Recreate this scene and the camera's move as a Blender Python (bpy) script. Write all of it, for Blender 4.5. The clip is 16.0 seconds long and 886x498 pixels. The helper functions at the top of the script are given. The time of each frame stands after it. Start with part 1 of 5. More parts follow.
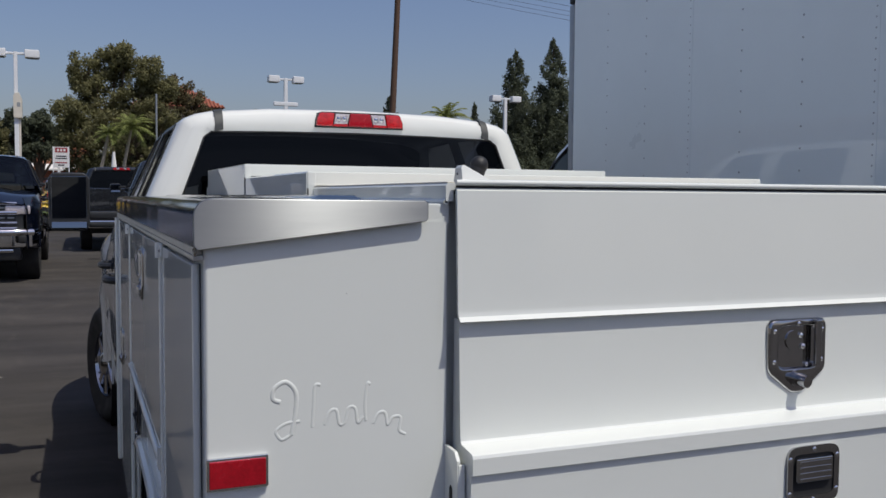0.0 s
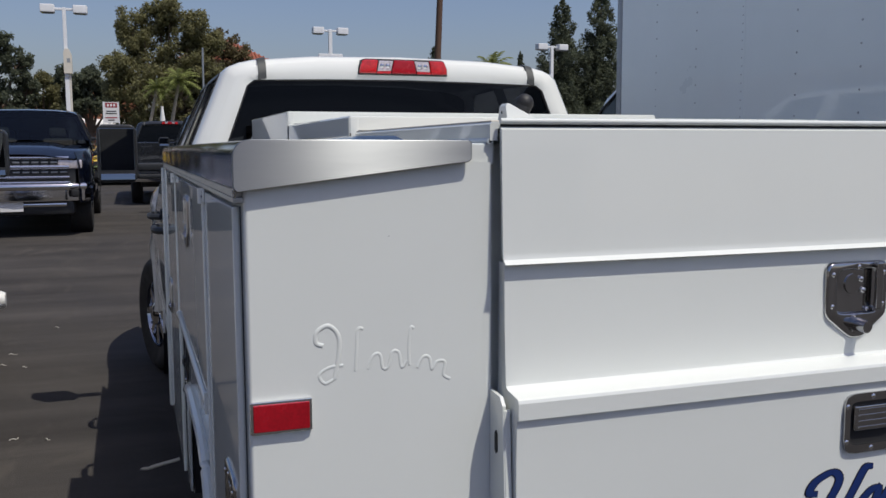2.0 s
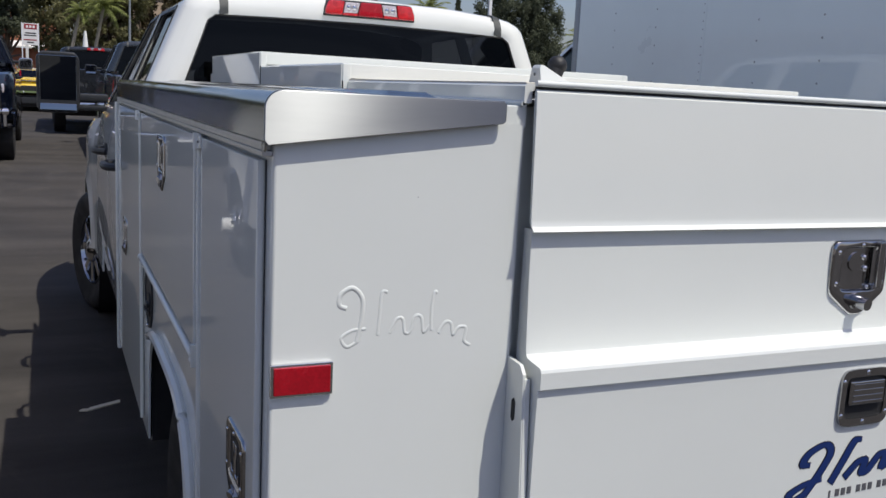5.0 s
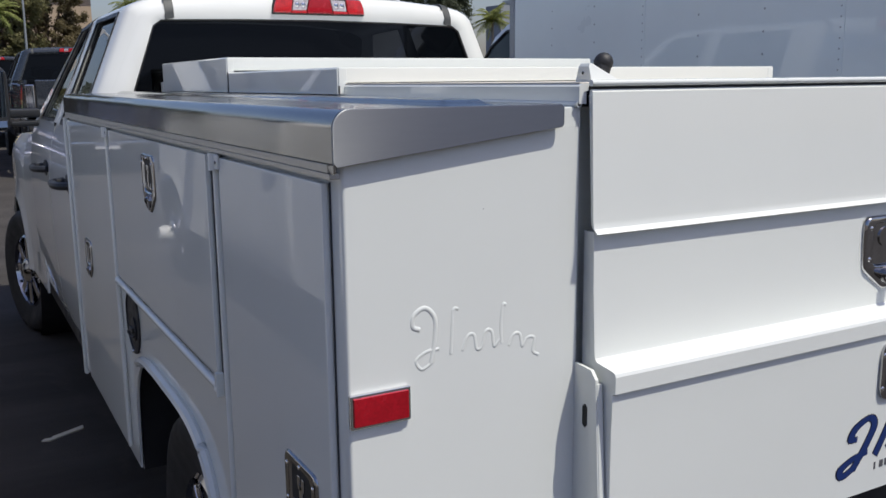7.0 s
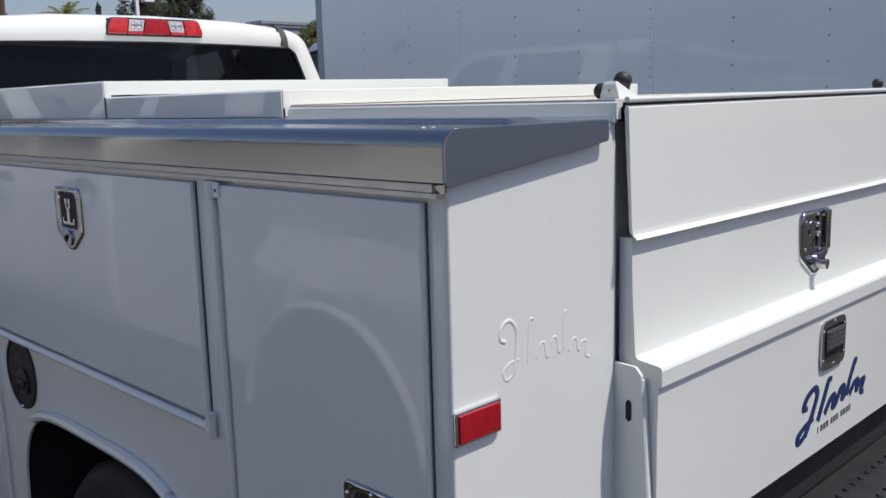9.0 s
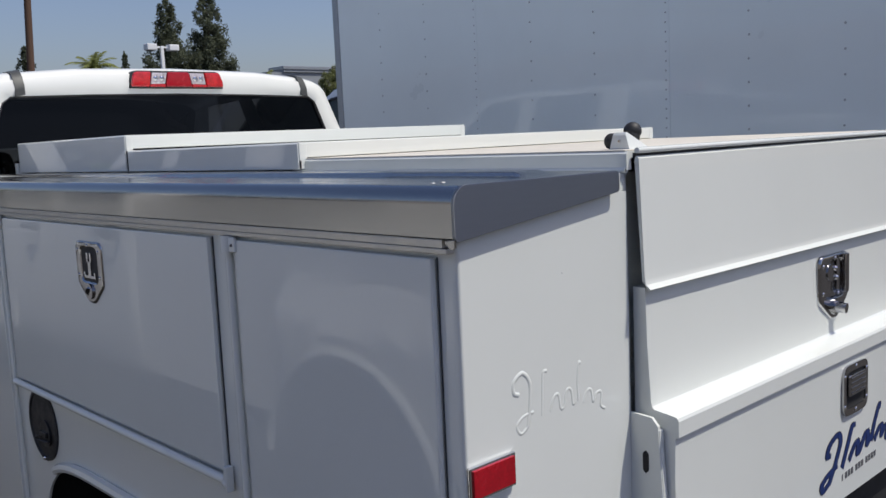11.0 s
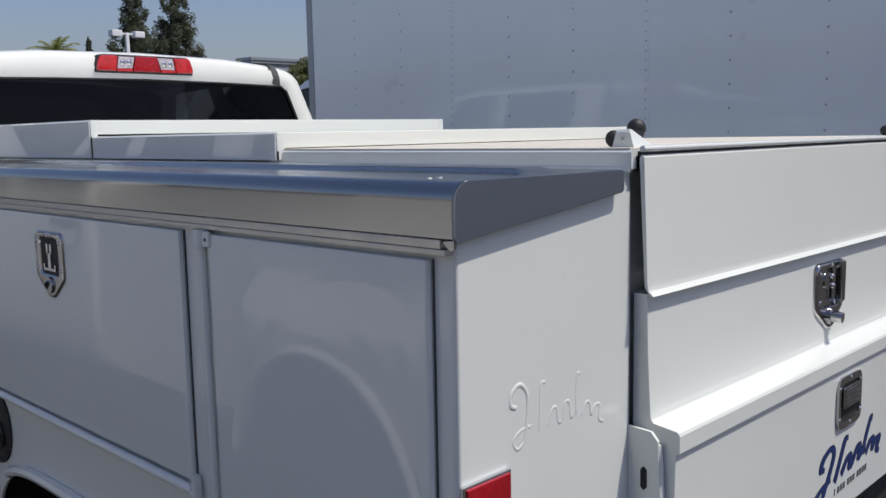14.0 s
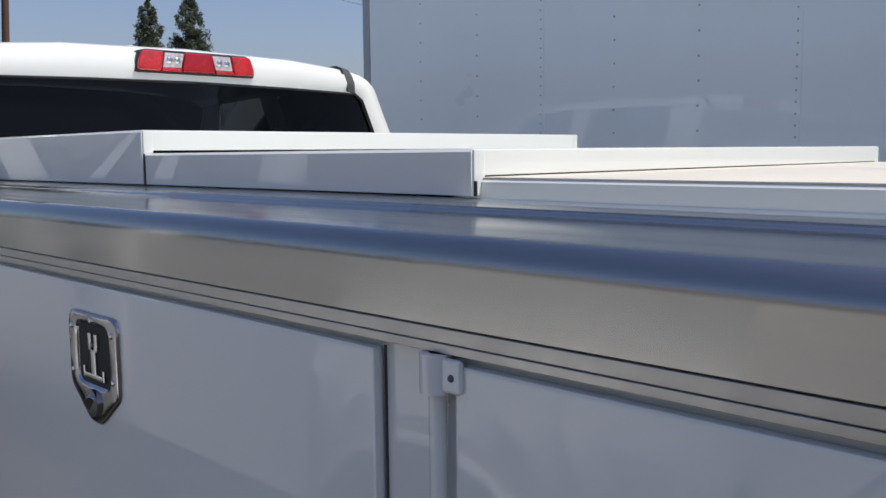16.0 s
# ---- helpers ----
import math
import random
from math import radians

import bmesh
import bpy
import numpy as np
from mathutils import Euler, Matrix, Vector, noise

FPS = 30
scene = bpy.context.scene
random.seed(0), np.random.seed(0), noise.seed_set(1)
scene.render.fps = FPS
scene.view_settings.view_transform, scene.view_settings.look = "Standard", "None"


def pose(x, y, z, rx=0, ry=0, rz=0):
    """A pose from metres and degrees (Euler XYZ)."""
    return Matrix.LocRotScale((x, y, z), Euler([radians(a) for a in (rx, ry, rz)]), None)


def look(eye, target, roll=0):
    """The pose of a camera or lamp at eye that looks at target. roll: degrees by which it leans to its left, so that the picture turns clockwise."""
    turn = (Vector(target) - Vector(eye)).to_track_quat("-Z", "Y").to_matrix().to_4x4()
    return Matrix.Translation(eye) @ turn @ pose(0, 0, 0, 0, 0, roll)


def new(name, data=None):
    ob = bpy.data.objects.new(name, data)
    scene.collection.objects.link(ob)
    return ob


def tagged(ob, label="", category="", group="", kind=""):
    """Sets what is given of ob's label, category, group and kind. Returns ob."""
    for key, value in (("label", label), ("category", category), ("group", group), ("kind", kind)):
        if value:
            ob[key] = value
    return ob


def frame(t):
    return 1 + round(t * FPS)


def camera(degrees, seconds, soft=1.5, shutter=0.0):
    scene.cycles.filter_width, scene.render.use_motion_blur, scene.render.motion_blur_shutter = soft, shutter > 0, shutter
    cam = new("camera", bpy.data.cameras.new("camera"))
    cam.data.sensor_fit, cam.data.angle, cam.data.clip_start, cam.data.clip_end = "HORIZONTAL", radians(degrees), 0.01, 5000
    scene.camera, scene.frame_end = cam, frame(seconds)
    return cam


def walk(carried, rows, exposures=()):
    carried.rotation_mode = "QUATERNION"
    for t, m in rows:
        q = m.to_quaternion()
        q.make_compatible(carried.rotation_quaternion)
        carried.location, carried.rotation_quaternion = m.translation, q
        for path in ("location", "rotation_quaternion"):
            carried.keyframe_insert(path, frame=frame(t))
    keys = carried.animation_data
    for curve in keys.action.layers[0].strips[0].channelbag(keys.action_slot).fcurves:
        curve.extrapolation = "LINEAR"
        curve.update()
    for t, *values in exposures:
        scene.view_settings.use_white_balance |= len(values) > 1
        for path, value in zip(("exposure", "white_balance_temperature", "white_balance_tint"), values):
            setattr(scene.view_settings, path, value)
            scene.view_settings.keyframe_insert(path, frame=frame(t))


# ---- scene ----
cam = camera(52.4, 16.0)
PATH = [
    (0, (-0.148, -1.25, 1.567), (0.603, 0.6, 1.452), 0.4),
    (0.5, (-0.14, -1.248, 1.565), (0.603, 0.606, 1.452), 0.1),
    (1, (-0.13, -1.246, 1.56), (0.601, 0.611, 1.426), -0.6),
    (1.5, (-0.125, -1.244, 1.558), (0.581, 0.618, 1.375), -0.9),
    (2, (-0.133, -1.221, 1.55), (0.519, 0.657, 1.328), -0.2),
    (2.5, (-0.248, -1.159, 1.566), (0.396, 0.722, 1.354), 1.8),
    (3, (-0.354, -1.055, 1.565), (0.332, 0.809, 1.331), 1.7),
    (3.5, (-0.384, -1.027, 1.573), (0.477, 0.755, 1.289), 1.3),
    (3.7, (-0.377, -1.002, 1.573), (0.558, 0.741, 1.276), 1.4),
    (5.8, (-0.209, -1.193, 1.548), (0.522, 0.63, 1.17), 3.7),
    (6, (-0.22, -1.178, 1.537), (0.526, 0.636, 1.143), 3.3),
    (6.5, (-0.301, -1.106, 1.573), (0.561, 0.647, 1.144), 1.6),
    (7, (-0.407, -1.004, 1.594), (0.545, 0.716, 1.227), -0.6),
    (7.5, (-0.47, -0.891, 1.613), (0.407, 0.887, 1.351), -3.4),
    (8, (-0.58, -0.782, 1.596), (0.427, 0.923, 1.318), -3.2),
    (8.5, (-0.725, -0.77, 1.6), (0.578, 0.71, 1.266), -1.8),
    (8.7, (-0.76, -0.768, 1.6), (0.618, 0.64, 1.254), -1.3),
    (10.8, (-0.735, -0.79, 1.615), (0.657, 0.624, 1.366), -2.9),
    (11, (-0.751, -0.784, 1.619), (0.609, 0.661, 1.376), -2.6),
    (11.5, (-0.787, -0.77, 1.621), (0.518, 0.729, 1.396), -2.5),
    (12, (-0.809, -0.773, 1.616), (0.487, 0.737, 1.406), -2.5),
    (12.5, (-0.803, -0.774, 1.62), (0.53, 0.7, 1.393), -2.4),
    (13, (-0.798, -0.774, 1.616), (0.587, 0.647, 1.363), -1.6),
    (13.5, (-0.779, -0.744, 1.616), (0.649, 0.63, 1.346), -1.2),
    (14, (-0.718, -0.695, 1.615), (0.697, 0.695, 1.361), -1.1),
    (14.5, (-0.593, -0.636, 1.62), (0.673, 0.896, 1.398), -0.8),
    (15, (-0.522, -0.489, 1.599), (0.676, 1.096, 1.365), 0.8),
    (15.5, (-0.484, -0.227, 1.621), (0.897, 1.199, 1.378), 1.6),
    (16, (-0.446, 0.073, 1.62), (0.959, 1.48, 1.408), -0.6),
]
EXPOSURES = [(0, -0.15), (0.5, -0.12), (1, -0.07), (1.5, -0.10), (2, -0.07), (2.5, -0.03), (3, 0.26), (3.7, 0.26), (5.8, 0.08), (6.5, 0.14), (7, 0.18), (7.5, 0.16), (8, 0.38), (8.5, 0.32), (10.8, 0.07), (12, 0.10), (13.5, 0.14), (14.5, -0.01), (15, 0.24), (16, 0.26)]
walk(cam, [(t, look(eye, target, roll)) for t, eye, target, roll in PATH], EXPOSURES)

# ---------------------------------------------------------------- light
world = bpy.data.worlds.new("sky")
scene.world = world
world.use_nodes = True
wn = world.node_tree.nodes
wl = world.node_tree.links
SUN_DIR = Vector((0.29, -0.45, 1.0)).normalized()
sky = wn.new("ShaderNodeTexSky")
sky.sky_type = "NISHITA"
sky.sun_disc = False
sky.sun_elevation = math.asin(SUN_DIR.z)
sky.sun_rotation = math.atan2(SUN_DIR.x, SUN_DIR.y)
sky.air_density, sky.dust_density, sky.ozone_density = 1.2, 2.0, 4.0
haze = wn.new("ShaderNodeMix")
haze.data_type, haze.blend_type = "RGBA", "MULTIPLY"
haze.inputs[0].default_value = 1.0
haze.inputs[7].default_value = (1.03, 0.965, 1.085, 1)
wl.new(sky.outputs[0], haze.inputs[6])
wl.new(haze.outputs[2], wn["Background"].inputs[0])
wn["Background"].inputs[1].default_value = 0.091
sun = new("sun", bpy.data.lights.new("sun", "SUN"))
sun.data.energy, sun.data.angle, sun.data.color = 3.4, radians(0.53), (1.0, 0.965, 0.875)
sun.matrix_world = look(SUN_DIR * 60, (0, 0, 0))


# ---------------------------------------------------------------- materials
def material(name, color, rough=0.5, metal=0.0, vary=0.06, scale=8.0, bump=0.0, bump_scale=60.0, coat=0.0, stretch=(1, 1, 1), random_object=0.0, spec=0.5):
    m = bpy.data.materials.new(name)
    m.use_nodes = True
    n, l = m.node_tree.nodes, m.node_tree.links
    b = n["Principled BSDF"]
    b.inputs["Roughness"].default_value = rough
    b.inputs["Metallic"].default_value = metal
    b.inputs["Specular IOR Level"].default_value = spec
    b.inputs["Coat Weight"].default_value = coat
    b.inputs["Coat Roughness"].default_value = 0.012
    tc = n.new("ShaderNodeTexCoord")
    mp = n.new("ShaderNodeMapping")
    mp.inputs["Scale"].default_value = stretch
    l.new(tc.outputs["Object"], mp.inputs[0])
    big = n.new("ShaderNodeTexNoise")
    big.inputs["Scale"].default_value = scale
    big.inputs["Detail"].default_value = 6
    l.new(mp.outputs[0], big.inputs["Vector"])
    fine = n.new("ShaderNodeTexNoise")
    fine.inputs["Scale"].default_value = bump_scale
    fine.inputs["Detail"].default_value = 4
    l.new(mp.outputs[0], fine.inputs["Vector"])
    add = n.new("ShaderNodeMath")
    add.operation = "ADD"
    l.new(big.outputs[0], add.inputs[0])
    l.new(fine.outputs[0], add.inputs[1])
    ramp = n.new("ShaderNodeMapRange")
    ramp.inputs["From Min"].default_value, ramp.inputs["From Max"].default_value = 0.55, 1.45
    ramp.inputs["To Min"].default_value, ramp.inputs["To Max"].default_value = 1 - vary, 1 + vary
    l.new(add.outputs[0], ramp.inputs[0])
    mul = n.new("ShaderNodeMix")
    mul.data_type, mul.blend_type = "RGBA", "MULTIPLY"
    mul.inputs[0].default_value = 1.0
    mul.inputs[6].default_value = (*color, 1)
    l.new(ramp.outputs[0], mul.inputs[7])
    out = mul.outputs[2]
    if random_object:
        info = n.new("ShaderNodeNewGeometry")
        hs = n.new("ShaderNodeHueSaturation")
        r2 = n.new("ShaderNodeMapRange")
        r2.inputs["To Min"].default_value, r2.inputs["To Max"].default_value = 1 - random_object, 1 + random_object
        l.new(info.outputs["Random Per Island"], r2.inputs[0])
        l.new(r2.outputs[0], hs.inputs["Value"])
        l.new(out, hs.inputs["Color"])
        out = hs.outputs[0]
    l.new(out, b.inputs["Base Color"])
    r3 = n.new("ShaderNodeMapRange")
    r3.inputs["From Min"].default_value, r3.inputs["From Max"].default_value = 0.3, 0.7
    r3.inputs["To Min"].default_value, r3.inputs["To Max"].default_value = rough * 0.8, min(1, rough * 1.2)
    l.new(big.outputs[0], r3.inputs[0])
    l.new(r3.outputs[0], b.inputs["Roughness"])
    if bump:
        bp = n.new("ShaderNodeBump")
        bp.inputs["Strength"].default_value = 1.0
        bp.inputs["Distance"].default_value = bump
        l.new(fine.outputs[0], bp.inputs["Height"])
        l.new(bp.outputs[0], b.inputs["Normal"])
    return m


def brushed(m, across, amount):
    """Stretch a metal's gloss across the direction in which it is brushed."""
    n, l = m.node_tree.nodes, m.node_tree.links
    v = n.new("ShaderNodeCombineXYZ")
    for k in range(3):
        v.inputs[k].default_value = across[k]
    b = n["Principled BSDF"]
    b.inputs["Anisotropic"].default_value = amount
    l.new(v.outputs[0], b.inputs["Tangent"])
    return m


def bowed(m, direction, scale, height):
    """Slow waves in a thin sheet, which break its reflections into soft bands."""
    n, l = m.node_tree.nodes, m.node_tree.links
    tc = n.new("ShaderNodeTexCoord")
    w = n.new("ShaderNodeTexWave")
    w.bands_direction = direction
    w.inputs["Scale"].default_value = scale
    w.inputs["Distortion"].default_value = 1.6
    w.inputs["Detail"].default_value = 1.0
    w.inputs["Detail Scale"].default_value = 1.2
    l.new(tc.outputs["Object"], w.inputs["Vector"])
    bp = n.new("ShaderNodeBump")
    bp.inputs["Distance"].default_value = height
    l.new(w.outputs["Fac"], bp.inputs["Height"])
    b = n["Principled BSDF"]
    if b.inputs["Normal"].links:
        l.new(b.inputs["Normal"].links[0].from_socket, bp.inputs["Normal"])
    l.new(bp.outputs[0], b.inputs["Normal"])
    return m


def leaf_material(name, color, spread=0.35):
    """Thin leaves: half the light goes through."""
    m = bpy.data.materials.new(name)
    m.use_nodes = True
    n, l = m.node_tree.nodes, m.node_tree.links
    n.remove(n["Principled BSDF"])
    geo = n.new("ShaderNodeNewGeometry")
    mr = n.new("ShaderNodeMapRange")
    mr.inputs["To Min"].default_value, mr.inputs["To Max"].default_value = 1 - spread, 1 + spread
    l.new(geo.outputs["Random Per Island"], mr.inputs[0])
    hs = n.new("ShaderNodeHueSaturation")
    hs.inputs["Color"].default_value = (*color, 1)
    l.new(mr.outputs[0], hs.inputs["Value"])
    df, tl_ = n.new("ShaderNodeBsdfDiffuse"), n.new("ShaderNodeBsdfTranslucent")
    mx = n.new("ShaderNodeMixShader")
    mx.inputs[0].default_value = 0.45
    for b in (df, tl_):
        l.new(hs.outputs[0], b.inputs["Color"])
    l.new(df.outputs[0], mx.inputs[1])
    l.new(tl_.outputs[0], mx.inputs[2])
    l.new(mx.outputs[0], n["Material Output"].inputs[0])
    return m


def glass_material(name, tint, ior=1.5):
    m = bpy.data.materials.new(name)
    m.use_nodes = True
    n, l = m.node_tree.nodes, m.node_tree.links
    n.remove(n["Principled BSDF"])
    tr = n.new("ShaderNodeBsdfTransparent")
    tr.inputs[0].default_value = (*tint, 1)
    gl = n.new("ShaderNodeBsdfGlossy")
    gl.inputs["Roughness"].default_value = 0.015
    fr = n.new("ShaderNodeFresnel")
    fr.inputs[0].default_value = ior
    mx = n.new("ShaderNodeMixShader")
    l.new(fr.outputs[0], mx.inputs[0])
    l.new(tr.outputs[0], mx.inputs[1])
    l.new(gl.outputs[0], mx.inputs[2])
    l.new(mx.outputs[0], n["Material Output"].inputs[0])
    return m


WHITE = material("white_enamel", (0.735, 0.754, 0.718), 0.5, vary=0.015, scale=2.0, bump=0.00007, bump_scale=7, coat=1.0, spec=0.2)
WHITE_CAB = material("white_car_paint", (0.77, 0.777, 0.74), 0.5, vary=0.01, scale=2.0, bump=0.00004, bump_scale=10, coat=1.0, spec=0.2)
CREAM = material("cream_top_paint", (0.66, 0.615, 0.53), 0.55, vary=0.08, scale=6.0, bump=0.0006, bump_scale=420)
STEEL = material("brushed_stainless", (0.385, 0.378, 0.362), 0.155, metal=1.0, vary=0.05, scale=5.0, bump=0.000005, bump_scale=60, stretch=(9, 0.25, 9))
STEEL_X = material("brushed_stainless_end", (0.30, 0.31, 0.32), 0.36, metal=1.0, vary=0.03, scale=5.0, stretch=(0.3, 1, 3))
CHROME = material("polished_chrome", (0.72, 0.72, 0.73), 0.07, metal=1.0, vary=0.05, scale=20)
brushed(STEEL, (0.707, 0, 0.707), 0.95)
brushed(STEEL_X, (0, 0, 1), 1.0)
bowed(STEEL, "Y", 0.9, 0.0007)
bowed(STEEL_X, "X", 1.3, 0.00025)
RAIL = material("dull_steel_rail", (0.50, 0.49, 0.47), 0.42, metal=1.0, vary=0.08, scale=20)
LATCH = material("dark_chrome", (0.42, 0.42, 0.43), 0.09, metal=1.0, vary=0.06, scale=25)
SMOKED = material("smoked_chrome", (0.42, 0.42, 0.43), 0.1, metal=1.0, vary=0.1, scale=30)
BLACK = material("black_rubber", (0.018, 0.018, 0.019), 0.6, vary=0.15, scale=30, bump=0.0004, bump_scale=300)
PLASTIC = material("black_plastic", (0.022, 0.023, 0.025), 0.42, vary=0.12, scale=25, bump=0.0003, bump_scale=400)
TYRE = material("tyre_rubber", (0.024, 0.023, 0.022), 0.75, vary=0.25, scale=12, bump=0.001, bump_scale=90)
# near-black; gaps, cups and slots get their shade from this colour
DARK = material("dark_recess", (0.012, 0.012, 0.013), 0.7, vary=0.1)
INTERIOR = material("dark_cloth", (0.03, 0.03, 0.032), 0.9, vary=0.2, scale=20)
GREY_TRIM = material("grey_ditch_trim", (0.05, 0.053, 0.052), 0.55, vary=0.1)
RED_LENS = material("red_lens", (0.53, 0.013, 0.018), 0.10, vary=0.55, scale=38, coat=1.0, bump=0.0008, bump_scale=160)
CLEAR_LENS = material("clear_lens", (0.74, 0.66, 0.66), 0.10, metal=0.5, vary=0.6, scale=70, coat=1.0, bump=0.003, bump_scale=110)
REFLECTOR = material("red_reflector", (0.36, 0.005, 0.014), 0.25, vary=0.3, scale=45, coat=0.6, bump=0.00025, bump_scale=220, spec=0.3)
LEAF_PALE = leaf_material("pale_leaf", (0.20, 0.22, 0.10))
BLUE_INK = material("blue_vinyl", (0.007, 0.026, 0.13), 0.35, vary=0.05)
BLACK_INK = material("black_vinyl", (0.012, 0.012, 0.014), 0.4, vary=0.05)
GREY_INK = material("grey_vinyl", (0.10, 0.10, 0.11), 0.4, vary=0.05)
BOXWALL = material("painted_aluminium_wall", (0.77, 0.83, 0.84), 0.3, vary=0.03, scale=1.2, bump=0.0003, bump_scale=4.0, coat=1.0)
RIVET = material("dull_rivet", (0.44, 0.46, 0.48), 0.5, metal=0.3, vary=0.1)
BOXTRIM = material("aluminium_trim", (0.36, 0.38, 0.40), 0.4, metal=0.6, vary=0.1)
OFFWHITE = material("dusty_white_paint", (0.74, 0.735, 0.70), 0.45, vary=0.03, scale=2.0, coat=1.0, spec=0.2)
WALL_TAN = material("weathered_tan_wall", (0.47, 0.41, 0.34), 0.9, vary=0.15, scale=1.5, bump=0.004, bump_scale=30)
NAVY = material("navy_car_paint", (0.003, 0.0045, 0.011), 0.2, vary=0.05, coat=1.0)
BLACKPAINT = material("black_car_paint", (0.010, 0.011, 0.013), 0.25, vary=0.05, coat=1.0)
GRAPHITE = material("graphite_car_paint", (0.022, 0.027, 0.034), 0.25, vary=0.05, coat=1.0)
YELLOW = material("yellow_car_paint", (0.85, 0.55, 0.01), 0.25, vary=0.03, coat=1.0)
LAMPWHITE = material("lamp_white_paint", (0.78, 0.79, 0.80), 0.45, vary=0.05)
POLEWOOD = material("brown_pole_wood", (0.10, 0.055, 0.035), 0.85, vary=0.3, scale=3, stretch=(6, 6, 0.5), bump=0.004, bump_scale=20)
BARK = material("bark", (0.12, 0.085, 0.06), 0.9, vary=0.3, scale=4, bump=0.01, bump_scale=14)
LEAF = leaf_material("oak_leaf", (0.215, 0.205, 0.105), 0.25)
LEAF_RUST = leaf_material("rust_leaf", (0.18, 0.15, 0.085))
CYPRESS = leaf_material("conifer_leaf", (0.125, 0.14, 0.095), 0.25)
PALM = leaf_material("palm_leaf", (0.25, 0.275, 0.10))
PALMBARK = material("pale_palm_trunk", (0.34, 0.29, 0.23), 0.9, vary=0.2, scale=6, bump=0.004, bump_scale=20)
ROOFTILE = material("red_roof_tile", (0.30, 0.09, 0.05), 0.8, vary=0.25, scale=6, bump=0.01, bump_scale=10)
STUCCO = material("tan_stucco", (0.42, 0.32, 0.22), 0.9, vary=0.1, scale=2, bump=0.003, bump_scale=40)
CLAY = material("terracotta_wall", (0.36, 0.14, 0.075), 0.85, vary=0.12, scale=2)
GREYWALL = material("grey_wall", (0.27, 0.29, 0.31), 0.85, vary=0.08, scale=1)
SIGNRED = material("red_sign", (0.30, 0.02, 0.03), 0.5, vary=0.05)
SIGNWHITE = material("white_sign", (0.72, 0.71, 0.69), 0.5, vary=0.05)
PALE_TAN = material("pale_tan", (0.62, 0.58, 0.46), 0.9, vary=0.12, scale=14, bump=0.0006, bump_scale=90)
LITTER = material("pale_litter", (0.5, 0.48, 0.43), 0.8, vary=0.1)
TINT = glass_material("tinted_glass", (0.030, 0.034, 0.044), 1.30)
SIDE_TINT = glass_material("side_glass", (0.07, 0.08, 0.085))
CLEAR = glass_material("clear_glass", (0.32, 0.40, 0.39))
MIRROR = material("mirror_face", (0.25, 0.28, 0.31), 0.02, metal=1.0, vary=0.01)


def asphalt_material():
    m = material("asphalt", (0.0475, 0.0425, 0.0385), 0.9, spec=0.25, vary=0.22, scale=0.7, bump=0.004, bump_scale=130)
    n, l = m.node_tree.nodes, m.node_tree.links
    b = n["Principled BSDF"]
    tc = n.new("ShaderNodeTexCoord")
    mp = n.new("ShaderNodeMapping")
    mp.inputs["Scale"].default_value = (0.22, 1.6, 1)
    l.new(tc.outputs["Object"], mp.inputs[0])
    st = n.new("ShaderNodeTexNoise")
    st.inputs["Scale"].default_value, st.inputs["Detail"].default_value, st.inputs["Roughness"].default_value = 1.3, 8, 0.65
    l.new(mp.outputs[0], st.inputs["Vector"])
    sm = n.new("ShaderNodeMapRange")
    sm.inputs["From Min"].default_value, sm.inputs["From Max"].default_value = 0.3, 0.72
    sm.inputs["To Min"].default_value, sm.inputs["To Max"].default_value = 0.72, 1.5
    l.new(st.outputs[0], sm.inputs[0])
    mx = n.new("ShaderNodeMix")
    mx.data_type, mx.blend_type = "RGBA", "MULTIPLY"
    mx.inputs[0].default_value = 1
    src = b.inputs["Base Color"].links[0].from_socket
    l.new(src, mx.inputs[6])
    l.new(sm.outputs[0], mx.inputs[7])
    # pale dusty scuffs and tyre smears
    wp = n.new("ShaderNodeMapping")
    wp.inputs["Rotation"].default_value = (0, 0, 0.5)
    wp.inputs["Scale"].default_value = (1.6, 0.7, 1)
    l.new(tc.outputs["Object"], wp.inputs[0])
    wz = n.new("ShaderNodeTexNoise")
    wz.inputs["Scale"].default_value, wz.inputs["Detail"].default_value, wz.inputs["Roughness"].default_value, wz.inputs["Distortion"].default_value = 1.1, 9, 0.68, 1.4
    l.new(wp.outputs[0], wz.inputs["Vector"])
    wm = n.new("ShaderNodeMapRange")
    wm.inputs["From Min"].default_value, wm.inputs["From Max"].default_value = 0.54, 0.74
    wm.inputs["To Min"].default_value, wm.inputs["To Max"].default_value = 0.0, 0.55
    l.new(wz.outputs[0], wm.inputs[0])
    dust = n.new("ShaderNodeMix")
    dust.data_type = "RGBA"
    dust.inputs[7].default_value = (0.105, 0.092, 0.078, 1)
    l.new(wm.outputs[0], dust.inputs[0])
    l.new(mx.outputs[2], dust.inputs[6])
    # small bright grit
    vo = n.new("ShaderNodeTexVoronoi")
    vo.inputs["Scale"].default_value = 38
    l.new(tc.outputs["Object"], vo.inputs["Vector"])
    gm = n.new("ShaderNodeMapRange")
    gm.inputs["From Min"].default_value, gm.inputs["From Max"].default_value = 0.05, 0.11
    gm.inputs["To Min"].default_value, gm.inputs["To Max"].default_value = 0.35, 0.0
    l.new(vo.outputs["Distance"], gm.inputs[0])
    grit = n.new("ShaderNodeMix")
    grit.data_type = "RGBA"
    grit.inputs[7].default_value = (0.12, 0.11, 0.10, 1)
    l.new(gm.outputs[0], grit.inputs[0])
    l.new(dust.outputs[2], grit.inputs[6])
    l.new(grit.outputs[2], b.inputs["Base Color"])
    return m


